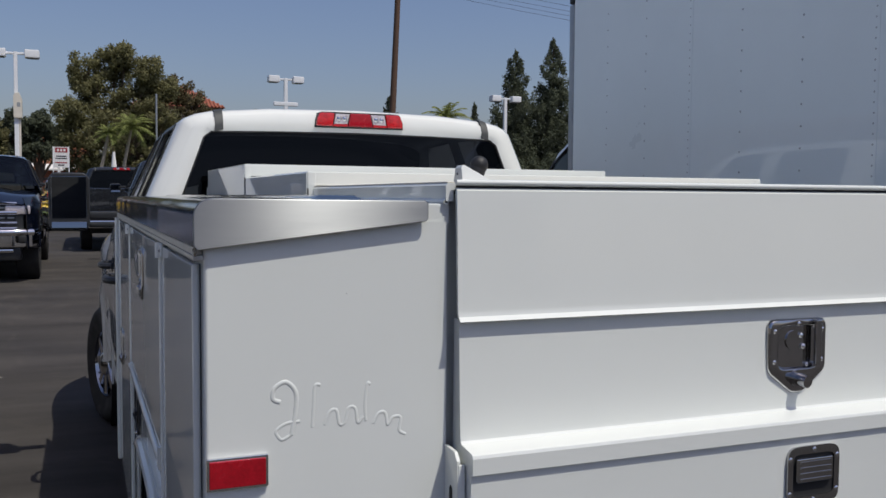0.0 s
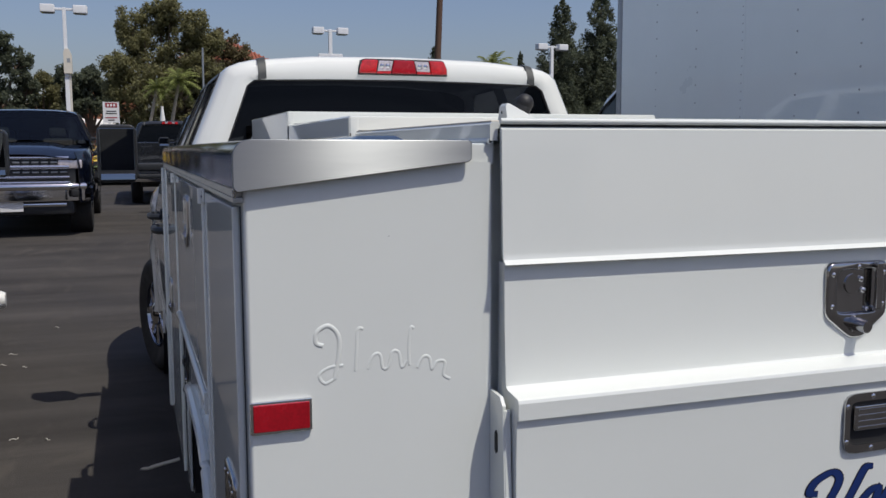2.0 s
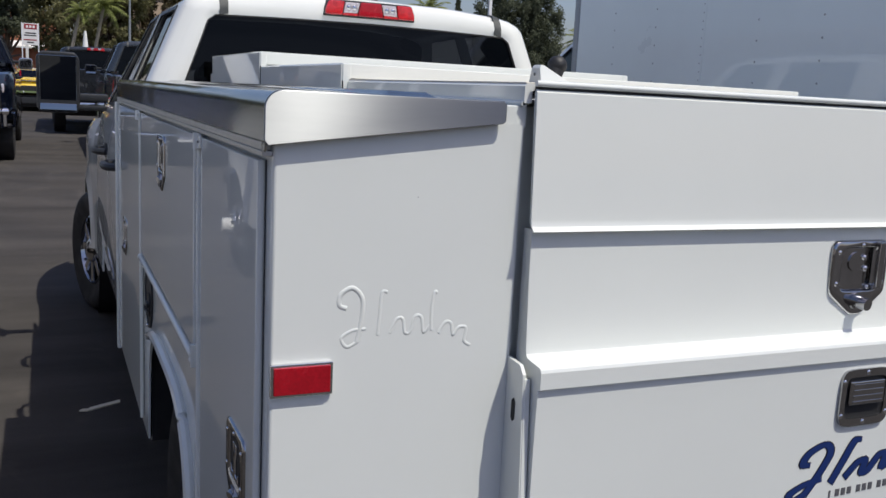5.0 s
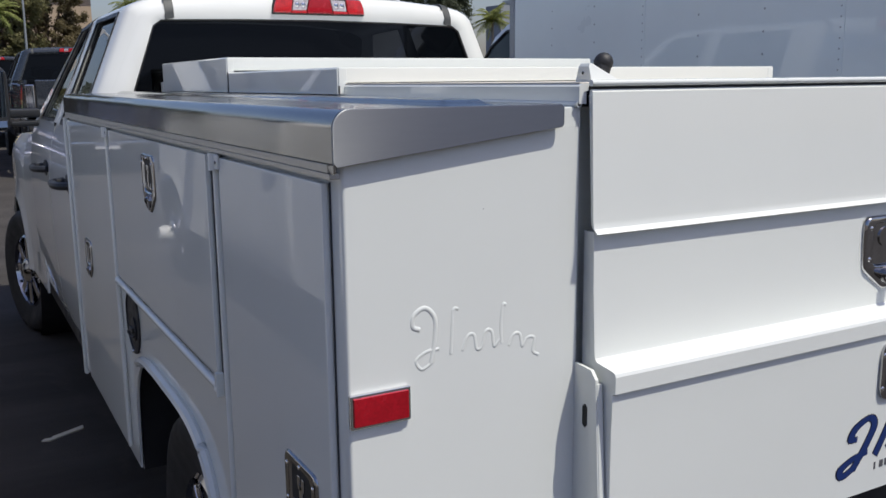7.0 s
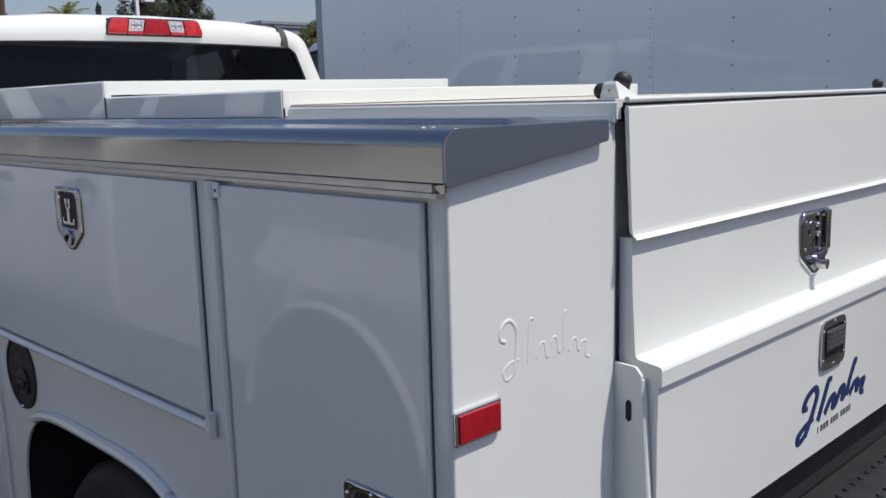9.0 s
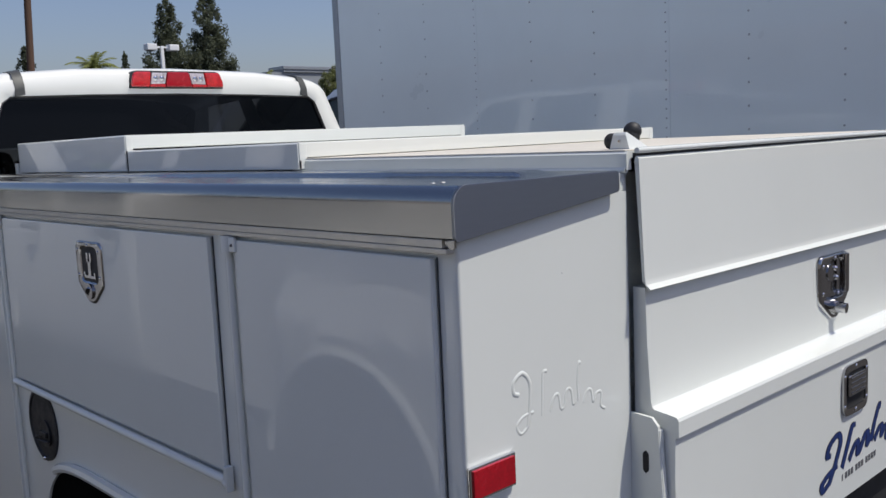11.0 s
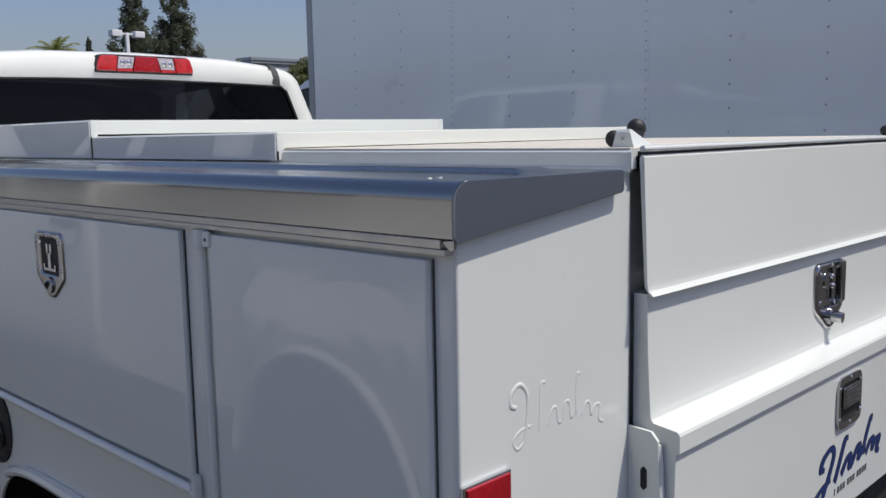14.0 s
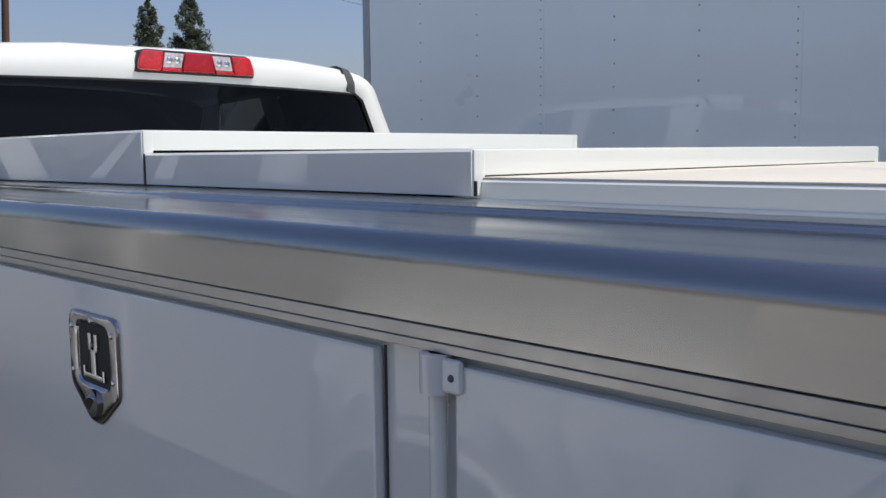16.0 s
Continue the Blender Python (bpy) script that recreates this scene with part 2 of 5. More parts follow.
ASPHALT = asphalt_material()
GRASS = material("lawn", (0.07, 0.10, 0.03), 0.9, vary=0.3, scale=1.5, bump=0.02, bump_scale=20)


# ---------------------------------------------------------------- mesh helpers
def soften(me, limit):
    """Smooth bent edges, with large flat faces keeping their own normals."""
    polys = me.polygons
    weighted = [p.normal * p.area for p in polys]
    at = [[] for _ in me.vertices]
    for p in polys:
        for v in p.vertices:
            at[v].append(p.index)
    out = []
    for p in polys:
        for v in p.vertices:
            total = Vector((0, 0, 0))
            for k in at[v]:
                if polys[k].normal.dot(p.normal) > limit:
                    total += weighted[k]
            out.append(total.normalized() if total.length > 1e-12 else p.normal.copy())
    me.normals_split_custom_set(out)


def part(name, bm, mat, parent=None, label="", smooth=40.0):
    me = bpy.data.meshes.new(name)
    bm.to_mesh(me)
    bm.free()
    me.materials.append(mat)
    if smooth:
        me.polygons.foreach_set("use_smooth", [True] * len(me.polygons))
        soften(me, math.cos(radians(smooth)))
    ob = new(name, me)
    ob.parent = parent
    return tagged(ob, label)


def thing(name, label, category, group="", m=None):
    ob = tagged(new(name), label, category, group)
    if m is not None:
        ob.matrix_world = m
    return ob


def box(bm, lo, hi, bevel=0.0, seg=2):
    lo, hi = Vector(lo), Vector(hi)
    r = bmesh.ops.create_cube(bm, size=1, matrix=Matrix.Translation((lo + hi) / 2) @ Matrix.Diagonal((*(hi - lo), 1)))
    if bevel:
        edges = list({e for v in r["verts"] for e in v.link_edges})
        bmesh.ops.bevel(bm, geom=edges, offset=bevel, segments=seg, profile=0.5, affect="EDGES")
    return bm


def new_box(lo, hi, bevel=0.0, seg=2):
    return box(bmesh.new(), lo, hi, bevel, seg)


def cyl(bm, a, b, r, r2=None, seg=16, caps=True):
    a, b = Vector(a), Vector(b)
    d = b - a
    m = Matrix.Translation((a + b) / 2) @ d.to_track_quat("Z", "Y").to_matrix().to_4x4()
    bmesh.ops.create_cone(bm, cap_ends=caps, segments=seg, radius1=r, radius2=r if r2 is None else r2, depth=d.length, matrix=m)
    return bm


def ball(bm, c, r, seg=14, flat=(1, 1, 1)):
    bmesh.ops.create_uvsphere(bm, u_segments=seg, v_segments=max(6, seg // 2 + 2), radius=r, matrix=Matrix.Translation(c) @ Matrix.Diagonal((*flat, 1)))
    return bm


def prism(poly, axis, a, b, bevel=0.0, bm=None):
    """Extrude a 2D polygon: axis 'x' takes (y, z), axis 'y' takes (x, z), axis 'z' takes (x, y)."""
    bm = bm or bmesh.new()

    def at(p, h):
        return {"x": (h, p[0], p[1]), "y": (p[0], h, p[1]), "z": (p[0], p[1], h)}[axis]

    lo = [bm.verts.new(at(p, a)) for p in poly]
    hi = [bm.verts.new(at(p, b)) for p in poly]
    faces = [bm.faces.new(lo), bm.faces.new(hi)]
    n = len(poly)
    for i in range(n):
        faces.append(bm.faces.new((lo[i], lo[(i + 1) % n], hi[(i + 1) % n], hi[i])))
    bmesh.ops.recalc_face_normals(bm, faces=faces)
    if bevel:
        edges = list({e for f in faces for e in f.edges})
        bmesh.ops.bevel(bm, geom=edges, offset=bevel, segments=2, profile=0.5, affect="EDGES")
    return bm


def sheet(points, bm=None, skip=None):
    """A quad grid through rows of points; skip(i, j) leaves a face out."""
    bm = bm or bmesh.new()
    rows = [[bm.verts.new(p) for p in row] for row in points]
    for i in range(len(rows) - 1):
        for j in range(len(rows[0]) - 1):
            if not (skip and skip(i, j)):
                bm.faces.new((rows[i][j], rows[i][j + 1], rows[i + 1][j + 1], rows[i + 1][j]))
    return bm


def solid(bm, t):
    """Give a sheet a thickness t against its normals."""
    bmesh.ops.recalc_face_normals(bm, faces=bm.faces[:])
    bmesh.ops.solidify(bm, geom=bm.faces[:], thickness=t)
    return bm


def lathe(profile, seg=32, bm=None, m=None):
    """Turn (radius, height) pairs about the local x axis: height runs along x."""
    bm = bm or bmesh.new()
    rings = []
    for r, h in profile:
        ring = []
        for k in range(seg):
            a = 2 * math.pi * k / seg
            p = Vector((h, r * math.cos(a), r * math.sin(a)))
            ring.append(bm.verts.new(m @ p if m else p))
        rings.append(ring)
    faces = []
    for i in range(len(rings) - 1):
        for k in range(seg):
            faces.append(bm.faces.new((rings[i][k], rings[i][(k + 1) % seg], rings[i + 1][(k + 1) % seg], rings[i + 1][k])))
    bmesh.ops.recalc_face_normals(bm, faces=faces)
    return bm


def tube(points, r, bm=None, seg=8):
    bm = bm or bmesh.new()
    pts = [Vector(p) for p in points]
    rings = []
    for i, p in enumerate(pts):
        d = (pts[min(i + 1, len(pts) - 1)] - pts[max(i - 1, 0)]).normalized()
        up = Vector((0, 1, 0)) if abs(d.y) < 0.9 else Vector((1, 0, 0))
        s = d.cross(up).normalized()
        u = s.cross(d)
        rings.append([bm.verts.new(p + r * (math.cos(2 * math.pi * k / seg) * s + math.sin(2 * math.pi * k / seg) * u)) for k in range(seg)])
    for a, b in zip(rings, rings[1:]):
        for k in range(seg):
            bm.faces.new((a[k], a[(k + 1) % seg], b[(k + 1) % seg], b[k]))
    bm.faces.new(rings[0])
    bm.faces.new(rings[-1])
    bmesh.ops.recalc_face_normals(bm, faces=bm.faces[:])
    return bm


def slope(y):
    """Height of the gently rising lot."""
    return float(np.interp(y, (5.5, 13.4, 24.0, 40.0, 145.5), (0.0, 0.28, 0.33, 0.483, 1.96)))


# ---------------------------------------------------------------- ground
def build_ground():
    ys = [-400, -60, -20, -8, -3, 0, 3, 5.5, 8, 11, 13.4, 18, 24, 40, 70, 110, 145.5, 400, 1500]
    xs = [-1500, -300, -80, -30, -12, -6, -3, -1, 1, 3, 6, 12, 30, 80, 300, 1500]
    bm = sheet([[(x, y, slope(y)) for x in xs] for y in ys])
    tagged(part("ground", bm, ASPHALT), "worn dark asphalt parking lot with pale scuffs", "ground", kind="structure")


build_ground()

# ---------------------------------------------------------------- pickups
W, XC = 2.025, 1.0125
HALF = [(0.07, 0.46), (0.025, 0.58), (0.012, 0.80), (0.008, 1.05), (0.012, 1.20), (0.030, 1.33), (0.052, 1.405), (0.060, 1.425), (0.246, 1.870), (0.272, 1.894), (0.315, 1.912), (0.372, 1.925), (0.62, 1.946), (XC, 1.954)]
NB = 7          # index of the window's lower edge in HALF
NT = 8          # index of the window's upper edge
STATIONS = [(2.600, 2.622, 0.050, 0.030), (2.612, 2.634, 0.020, 0.012), (2.640, 2.662, 0.004, 0.003), (2.715, 2.735, 0, 0), (3.30, 3.27, 0, 0), (3.43, 3.385, 0, 0),
            (3.438, 3.392, 0, 0), (3.445, 3.40, 0, 0), (4.12, 3.72, 0, 0.012), (4.36, 3.86, 0, 0.035)]


def cab_point(u, st):
    """Point u of the cab's cross section at a station, u counted from the left sill over the roof to the right sill."""
    n = len(HALF)
    right = u >= n
    x, z = HALF[2 * n - 2 - u if right else u]
    ylow, ytop, inset, drop = st
    t = min(1.0, max(0.0, (z - 1.41) / 0.44))
    x += inset * (1.0 if z < 1.9 else max(0.0, (XC - x) / XC))
    z -= drop * t
    return Vector((W - x if right else x, ylow + (ytop - ylow) * t, z))


def build_cab(parent, paint, rear_glass, side_glass):
    n = 2 * len(HALF) - 1
    last = n - 1
    pts = [[cab_point(u, st) for u in range(n)] for st in STATIONS]
    side = {NB, last - 1 - NB}

    def skip(i, j):
        if j in side and i in (3, 7):
            return True
        if i == 6 and (1 <= j < NB or last - NB <= j < last - 1):
            return True
        return False

    shell = sheet(pts, skip=skip)
    part("cab_shell", solid(shell, 0.012), paint, parent, smooth=70)
    # rear wall round the window
    edge = [cab_point(u, STATIONS[0]) for u in range(n)]
    low = 1.36
    wl_, wr_ = Vector((0.172, 2.578, low)), Vector((W - 0.172, 2.578, low))
    tl, tr = Vector((0.348, 2.618, 1.838)), Vector((W - 0.348, 2.618, 1.838))
    inner = []
    for u in range(n):
        p = edge[u]
        if u <= NB - 1:
            q = Vector((max(p.x, 0.16), 2.60, min(p.z, low)))
        elif u >= n - NB:
            q = Vector((min(p.x, W - 0.16), 2.60, min(p.z, low)))
        elif u == NB:
            q = wl_
        elif u == last - NB:
            q = wr_
        else:
            f = (p.x - edge[NT].x) / (edge[last - NT].x - edge[NT].x)
            arc = 0.012 * math.sin(math.pi * f)
            q = tl.lerp(tr, f) + Vector((0, 0, arc))
        inner.append(q)
    inner[NT] = tl.lerp(wl_, 0.05)
    inner[last - NT] = tr.lerp(wr_, 0.05)
    mid = [a.lerp(b, 0.5) + Vector((0, -0.012, 0)) for a, b in zip(edge, inner)]
    part("rear_wall", solid(sheet([edge, mid, inner]), 0.01), paint, parent, smooth=80)
    ring = inner[NB:last - NB + 1]
    bm = bmesh.new()
    bm.faces.new([bm.verts.new(p + Vector((0, 0.004, 0))) for p in ring])
    pane = part("rear_window", bm, rear_glass, parent, "dark tinted rear window glass", smooth=0)
    pane.visible_shadow = False
    # black gasket
    loop = [p + Vector((0, -0.002, 0)) for p in ring]
    part("window_gasket", tube(loop, 0.009, seg=6), BLACK, parent)
    # roof ditch strips
    for s in (0, 1):
        u = 11 if s == 0 else last - 11
        path = [inner[u] + Vector((0, -0.023, -0.002)), inner[u].lerp(mid[u], 0.5) + Vector((0, -0.016, 0.002)), mid[u] + Vector((0, -0.011, 0.003)), edge[u] + Vector((0, -0.010, 0.006))]
        path += [cab_point(u, st) + Vector((0, -0.004, 0.009)) for st in STATIONS[1:3]]
        path += [cab_point(u, st) + Vector((0, 0, 0.006)) for st in STATIONS[3:]]
        for p in path:
            p.x = edge[u].x
        tilt = 0.0035 if s == 0 else -0.0035
        bm = sheet([[p + Vector((-0.017, 0, -tilt)), p + Vector((0.017, 0, tilt))] for p in path])
        part("roof_strip", solid(bm, 0.008), GREY_TRIM, parent, "grey roof ditch strip", smooth=80)
    # side windows in dark surrounds
    for k, i in enumerate((3, 7)):
        for j in sorted(side):
            quad = [pts[i][j], pts[i][j + 1], pts[i + 1][j + 1], pts[i + 1][j]]
            c = sum(quad, Vector()) / 4
            inw = Vector((0.012 if j == NB else -0.012, 0, 0))
            bm = bmesh.new()
            bm.faces.new([bm.verts.new(p + inw) for p in quad])
            g = part("side_window", bm, side_glass, parent, "tinted side window glass", smooth=0)
            g.visible_shadow = False
            bm = bmesh.new()
            out = [bm.verts.new(p + inw * -0.35) for p in quad]
            ins = [bm.verts.new(p.lerp(c, 0.07) + inw * -0.3) for p in quad]
            for a in range(4):
                bm.faces.new((out[a], out[(a + 1) % 4], ins[(a + 1) % 4], ins[a]))
            part("window_frame", solid(bm, 0.006), PLASTIC, parent)
    # windscreen
    a = [pts[-1][u] for u in range(NB, last - NB + 1)]
    f0, f1 = a[0], a[-1]
    base = [f0.lerp(f1, k / (len(a) - 1)) + Vector((0, 0.22 * math.sin(math.pi * k / (len(a) - 1)), 0)) for k in range(len(a))]
    ws = part("windscreen", sheet([a, base]), CLEAR, parent, "clear windscreen glass")
    ws.visible_shadow = False
    # handles
    for s in (0, 1):
        for y in (2.78, 3.60):
            d = -1 if s == 0 else 1
            o = 0.008 if s == 0 else W - 0.008
            path = [(o, y - 0.105, 1.214), (o + d * 0.035, y - 0.085, 1.214), (o + d * 0.05, y - 0.04, 1.214), (o + d * 0.05, y + 0.04, 1.214), (o + d * 0.035, y + 0.085, 1.214), (o, y + 0.105, 1.214)]
            part("door_handle", tube(path, 0.016, seg=8), PLASTIC, parent, "black door handle")
            # dark ellipse in the door skin paints the shaded hollow behind the handle
            part("handle_cup_shade", ball(bmesh.new(), (0.014 if s == 0 else W - 0.014, y, 1.212), 0.055, flat=(0.15, 1.6, 0.7)), DARK, parent)
    # dark cabin: floor, dash, seats, headliner
    part("cabin_floor", new_box((0.1, 2.68, 0.62), (W - 0.1, 4.6, 0.66)), INTERIOR, parent)
    part("dashboard", new_box((0.12, 4.05, 0.95), (W - 0.12, 4.45, 1.32), 0.05), INTERIOR, parent)
    for x in (0.58, W - 0.58):
        for y, h in ((2.86, 1.42), (3.62, 1.46)):
            bm = new_box((x - 0.24, y, 0.8), (x + 0.24, y + 0.16, h), 0.05)
            box(bm, (x - 0.24, y + 0.1, 0.8), (x + 0.24, y + 0.6, 0.98), 0.05)
            part("seat", bm, INTERIOR, parent)
            part("headrest", new_box((x - 0.13, y + 0.02, h + 0.02), (x + 0.13, y + 0.13, h + 0.19), 0.04), INTERIOR, parent)


def build_front(parent, paint, chrome, dy=0.0):
    """Fenders, bonnet and nose; dy moves the axle and all before it forwards."""
    # fenders with the wheel arch, in upright columns
    ay, az, ar = 5.05 + dy, 0.42, 0.47
    cols = sorted({round(4.12 + 0.045 * k, 3) for k in range(50)} | {ay - ar, ay + ar})
    cols = [y for y in cols if y <= 5.95 + dy]
    for s in (0, 1):
        rows = []
        for y in cols:
            d = abs(y - ay)
            zb = az + math.sqrt(max(0.0, ar * ar - d * d)) if d < ar else 0.5
            zb = max(zb, 0.5)
            zt = 1.335 - 0.10 * ((y - 4.1) / (1.85 + dy)) ** 1.5
            f = max(0.0, (y - dy - 5.35) / 0.6)
            col = []
            for k in range(9):
                t = k / 8
                z = zb + (zt - zb) * t
                x = 0.018 - 0.022 * math.exp(-((y - ay) / 0.55) ** 2) + 0.17 * f ** 2.2 + (0.05 * max(0, t - 0.7) ** 2 / 0.09 if t > 0.7 else 0)
                if d < ar + 0.05:
                    x -= 0.014 * max(0.0, 1 - t * 4)
                col.append((x if s == 0 else W - x, y, z))
            rows.append(col)
        part("front_fender", solid(sheet(rows), 0.01), paint, parent)
        part("wheel_well", lathe([(ar - 0.01, 0.0), (ar - 0.01, 0.3), (0.0, 0.3)], 24, m=Matrix.Translation((0.04 if s == 0 else W - 0.34, ay, az))), DARK, parent)
    # bonnet
    rows = []
    for k in range(9):
        y = 4.30 + (1.62 + dy) * k / 8
        row = []
        for j in range(13):
            t = j / 12
            e = 0.068 + 0.17 * max(0.0, (y - dy - 5.35) / 0.6) ** 2.2
            x = e + (W - 2 * e) * t
            bulge = 0.05 * math.sin(math.pi * t) + 0.02 * (abs(t - 0.5) < 0.3)
            z = 1.345 - 0.11 * ((y - 4.1) / (1.85 + dy)) ** 1.5 + bulge - (0.10 * max(0, k - 6) ** 2 / 4)
            row.append((x, y, z))
        rows.append(row)
    part("bonnet", solid(sheet(rows), 0.01), paint, parent)
    # nose: grille, lamps, bumper
    before = set(parent.children)
    part("nose_core", new_box((0.2, 5.5, 0.5), (W - 0.2, 5.86, 1.16), 0.05), PLASTIC, parent)
    for z, h in ((1.155, 0.020), (1.02, 0.030), (0.875, 0.016), (0.80, 0.012)):
        bm = cyl(bmesh.new(), (0.3, 5.885, z), (W - 0.3, 5.885, z), h * 1.15, seg=16)
        part("grille_bar", bm, chrome, parent, "chrome grille bar")
    for z in (1.09, 0.945):
        for k in range(11):
            x = 0.38 + k * (W - 0.76) / 10
            part("grille_mesh", new_box((x - 0.045, 5.85, z - 0.012), (x + 0.045, 5.885, z + 0.012), 0.008), BOXTRIM, parent)
    for s in (0, 1):
        x0, x1 = (0.12, 0.46) if s == 0 else (W - 0.46, W - 0.12)
        part("headlight", new_box((x0, 5.72, 0.99), (x1, 5.89, 1.13), 0.03), CLEAR_LENS, parent, "clear headlight")
        part("fog_lamp", new_box((x0 + 0.05, 5.96, 0.58), (x1 - 0.17, 6.0, 0.70), 0.03), DARK, parent)
    bm = prism([(0.02, 5.62), (0.10, 5.86), (0.35, 5.965), (XC, 6.0), (W - 0.35, 5.965), (W - 0.10, 5.86), (W - 0.02, 5.62), (W - 0.2, 5.6), (0.2, 5.6)], "z", 0.52, 0.78, 0.02)
    part("front_bumper", bm, chrome, parent, "chrome front bumper")
    part("bumper_roll", tube([(0.05, 5.64, 0.735), (0.11, 5.83, 0.735), (0.35, 5.945, 0.735), (XC, 5.98, 0.735), (W - 0.35, 5.945, 0.735), (W - 0.11, 5.83, 0.735), (W - 0.05, 5.64, 0.735)], 0.055, seg=14), chrome, parent, "rolled chrome bumper top")
    part("bumper_lip", new_box((0.35, 5.86, 0.44), (W - 0.35, 5.93, 0.50), 0.02), chrome, parent, "chrome lower bumper lip")
    part("bumper_valance", new_box((0.25, 5.6, 0.32), (W - 0.25, 5.9, 0.54), 0.05), PLASTIC, parent)
    for ob in set(parent.children) - before:
        ob.location.y += dy


def build_wheel(parent, x, y, side, rim_mat, r=0.40, dish=0.0, steer=0.0):
    s = -1 if side == 0 else 1
    w = 0.25
    m = Matrix.Translation((x - s * w / 2, y, r)) @ Matrix.Rotation(radians(steer), 4, "Z") @ Matrix.Translation((s * w / 2, 0, 0)) @ Matrix.Diagonal((s, 1, 1, 1))
    prof = [(0.235, -0.03), (0.30, -0.012), (0.345, 0.0), (0.378, -0.008), (r, -0.035), (r, -w + 0.035), (0.378, -w), (0.30, -w), (0.235, -w + 0.03)]
    tyre = part("tyre", lathe(prof, 40, m=m), TYRE, parent, "black tyre")
    bm = lathe([(0.238, -0.03), (0.225, -0.022), (0.215, -0.05), (0.20, -0.11), (0.12, -0.12), (0.0, -0.12)], 32, m=m)
    part("rim", bm, CHROME if dish else rim_mat, tyre, "bright wheel rim")
    for k in range(8):
        a = 2 * math.pi * k / 8
        bm = new_box((-0.06, -0.024, 0.06), (-0.03 + dish * 0.3, 0.024, 0.215), 0.006)
        bmesh.ops.transform(bm, matrix=m @ Matrix.Rotation(a, 4, "X"), verts=bm.verts[:])
        part("spoke", bm, rim_mat, tyre)
    if dish:
        part("hub_flange", lathe([(0.140, -0.03), (0.140, dish * 0.35), (0.13, dish * 0.45), (0.10, dish * 0.5), (0.08, dish * 0.55), (0.0, dish * 0.55)], 24, m=m), CHROME, tyre, "dished hub with lug nuts")
        part("hub_cap", lathe([(0.072, dish * 0.5), (0.07, dish), (0.055, dish + 0.03), (0.0, dish + 0.032)], 20, m=m), OFFWHITE, tyre, "pale hub cap")
        for k in range(8):
            a = 2 * math.pi * (k + 0.5) / 8
            c, s_ = 0.125 * math.cos(a), 0.125 * math.sin(a)
            bm = cyl(bmesh.new(), (dish * 0.4, c, s_), (dish * 0.4 + 0.035, c, s_), 0.014, seg=6)
            bm.transform(m)
            part("lug_nut", bm, CHROME, tyre)
        return tyre
    part("hub", lathe([(0.085, -0.06), (0.08, -0.02 + dish), (0.05, 0.0 + dish), (0.0, 0.002 + dish)], 20, m=m), rim_mat, tyre)
    return tyre


def build_mirror(parent, side, tow=True, shell=PLASTIC):
    s = -1 if side == 0 else 1
    o = 0.0 if side == 0 else W
    hw, z0, z1 = (0.106, 1.368, 1.688) if tow else (0.10, 1.34, 1.52)
    c = o + s * (0.190 if tow else 0.13)
    y = 4.10
    bm = prism([(c - hw, z0 + 0.03), (c - hw + 0.02, z0), (c + hw - 0.02, z0), (c + hw, z0 + 0.03), (c + hw, z1 - 0.03), (c + hw - 0.025, z1), (c - hw + 0.025, z1), (c - hw, z1 - 0.03)], "y", y, y + 0.11, 0.012)
    arm = part("mirror_housing", bm, shell, parent, ("black towing mirror housing" if tow else "black mirror housing") if shell is PLASTIC else "chrome mirror housing")
    bm = new_box((c - hw + 0.016, y - 0.004, z0 + 0.062), (c + hw - 0.016, y + 0.004, z1 - 0.02), 0.003)
    bmesh.ops.translate(bm, verts=bm.verts[:], vec=(0, -0.022, 0))
    pv = Vector((c, y - 0.026, (z0 + z1) / 2 + 0.03))
    bmesh.ops.transform(bm, matrix=Matrix.Translation(pv) @ Matrix.Rotation(radians(12), 4, "X") @ Matrix.Translation(-pv), verts=bm.verts[:])
    part("mirror_glass", bm, MIRROR, arm, "mirror glass")
    bm = new_box((c - hw + 0.016, y - 0.016, z0 + 0.014), (c + hw - 0.016, y - 0.008, z0 + 0.050), 0.003)
    pv = Vector((c, y - 0.012, z0 + 0.032))
    bmesh.ops.transform(bm, matrix=Matrix.Translation(pv) @ Matrix.Rotation(radians(-9), 4, "X") @ Matrix.Translation(-pv), verts=bm.verts[:])
    part("spot_mirror", bm, MIRROR, arm, "small convex lower mirror")
    bm = new_box((min(o + s * 0.09, o - s * 0.06), y + 0.02, 1.43), (max(o + s * 0.09, o - s * 0.06), y + 0.09, 1.475), 0.012)
    if tow:
        box(bm, (min(o + s * 0.09, o - s * 0.05), y + 0.03, 1.385), (max(o + s * 0.09, o - s * 0.05), y + 0.08, 1.415), 0.01)
    part("mirror_arm", bm, PLASTIC, arm)


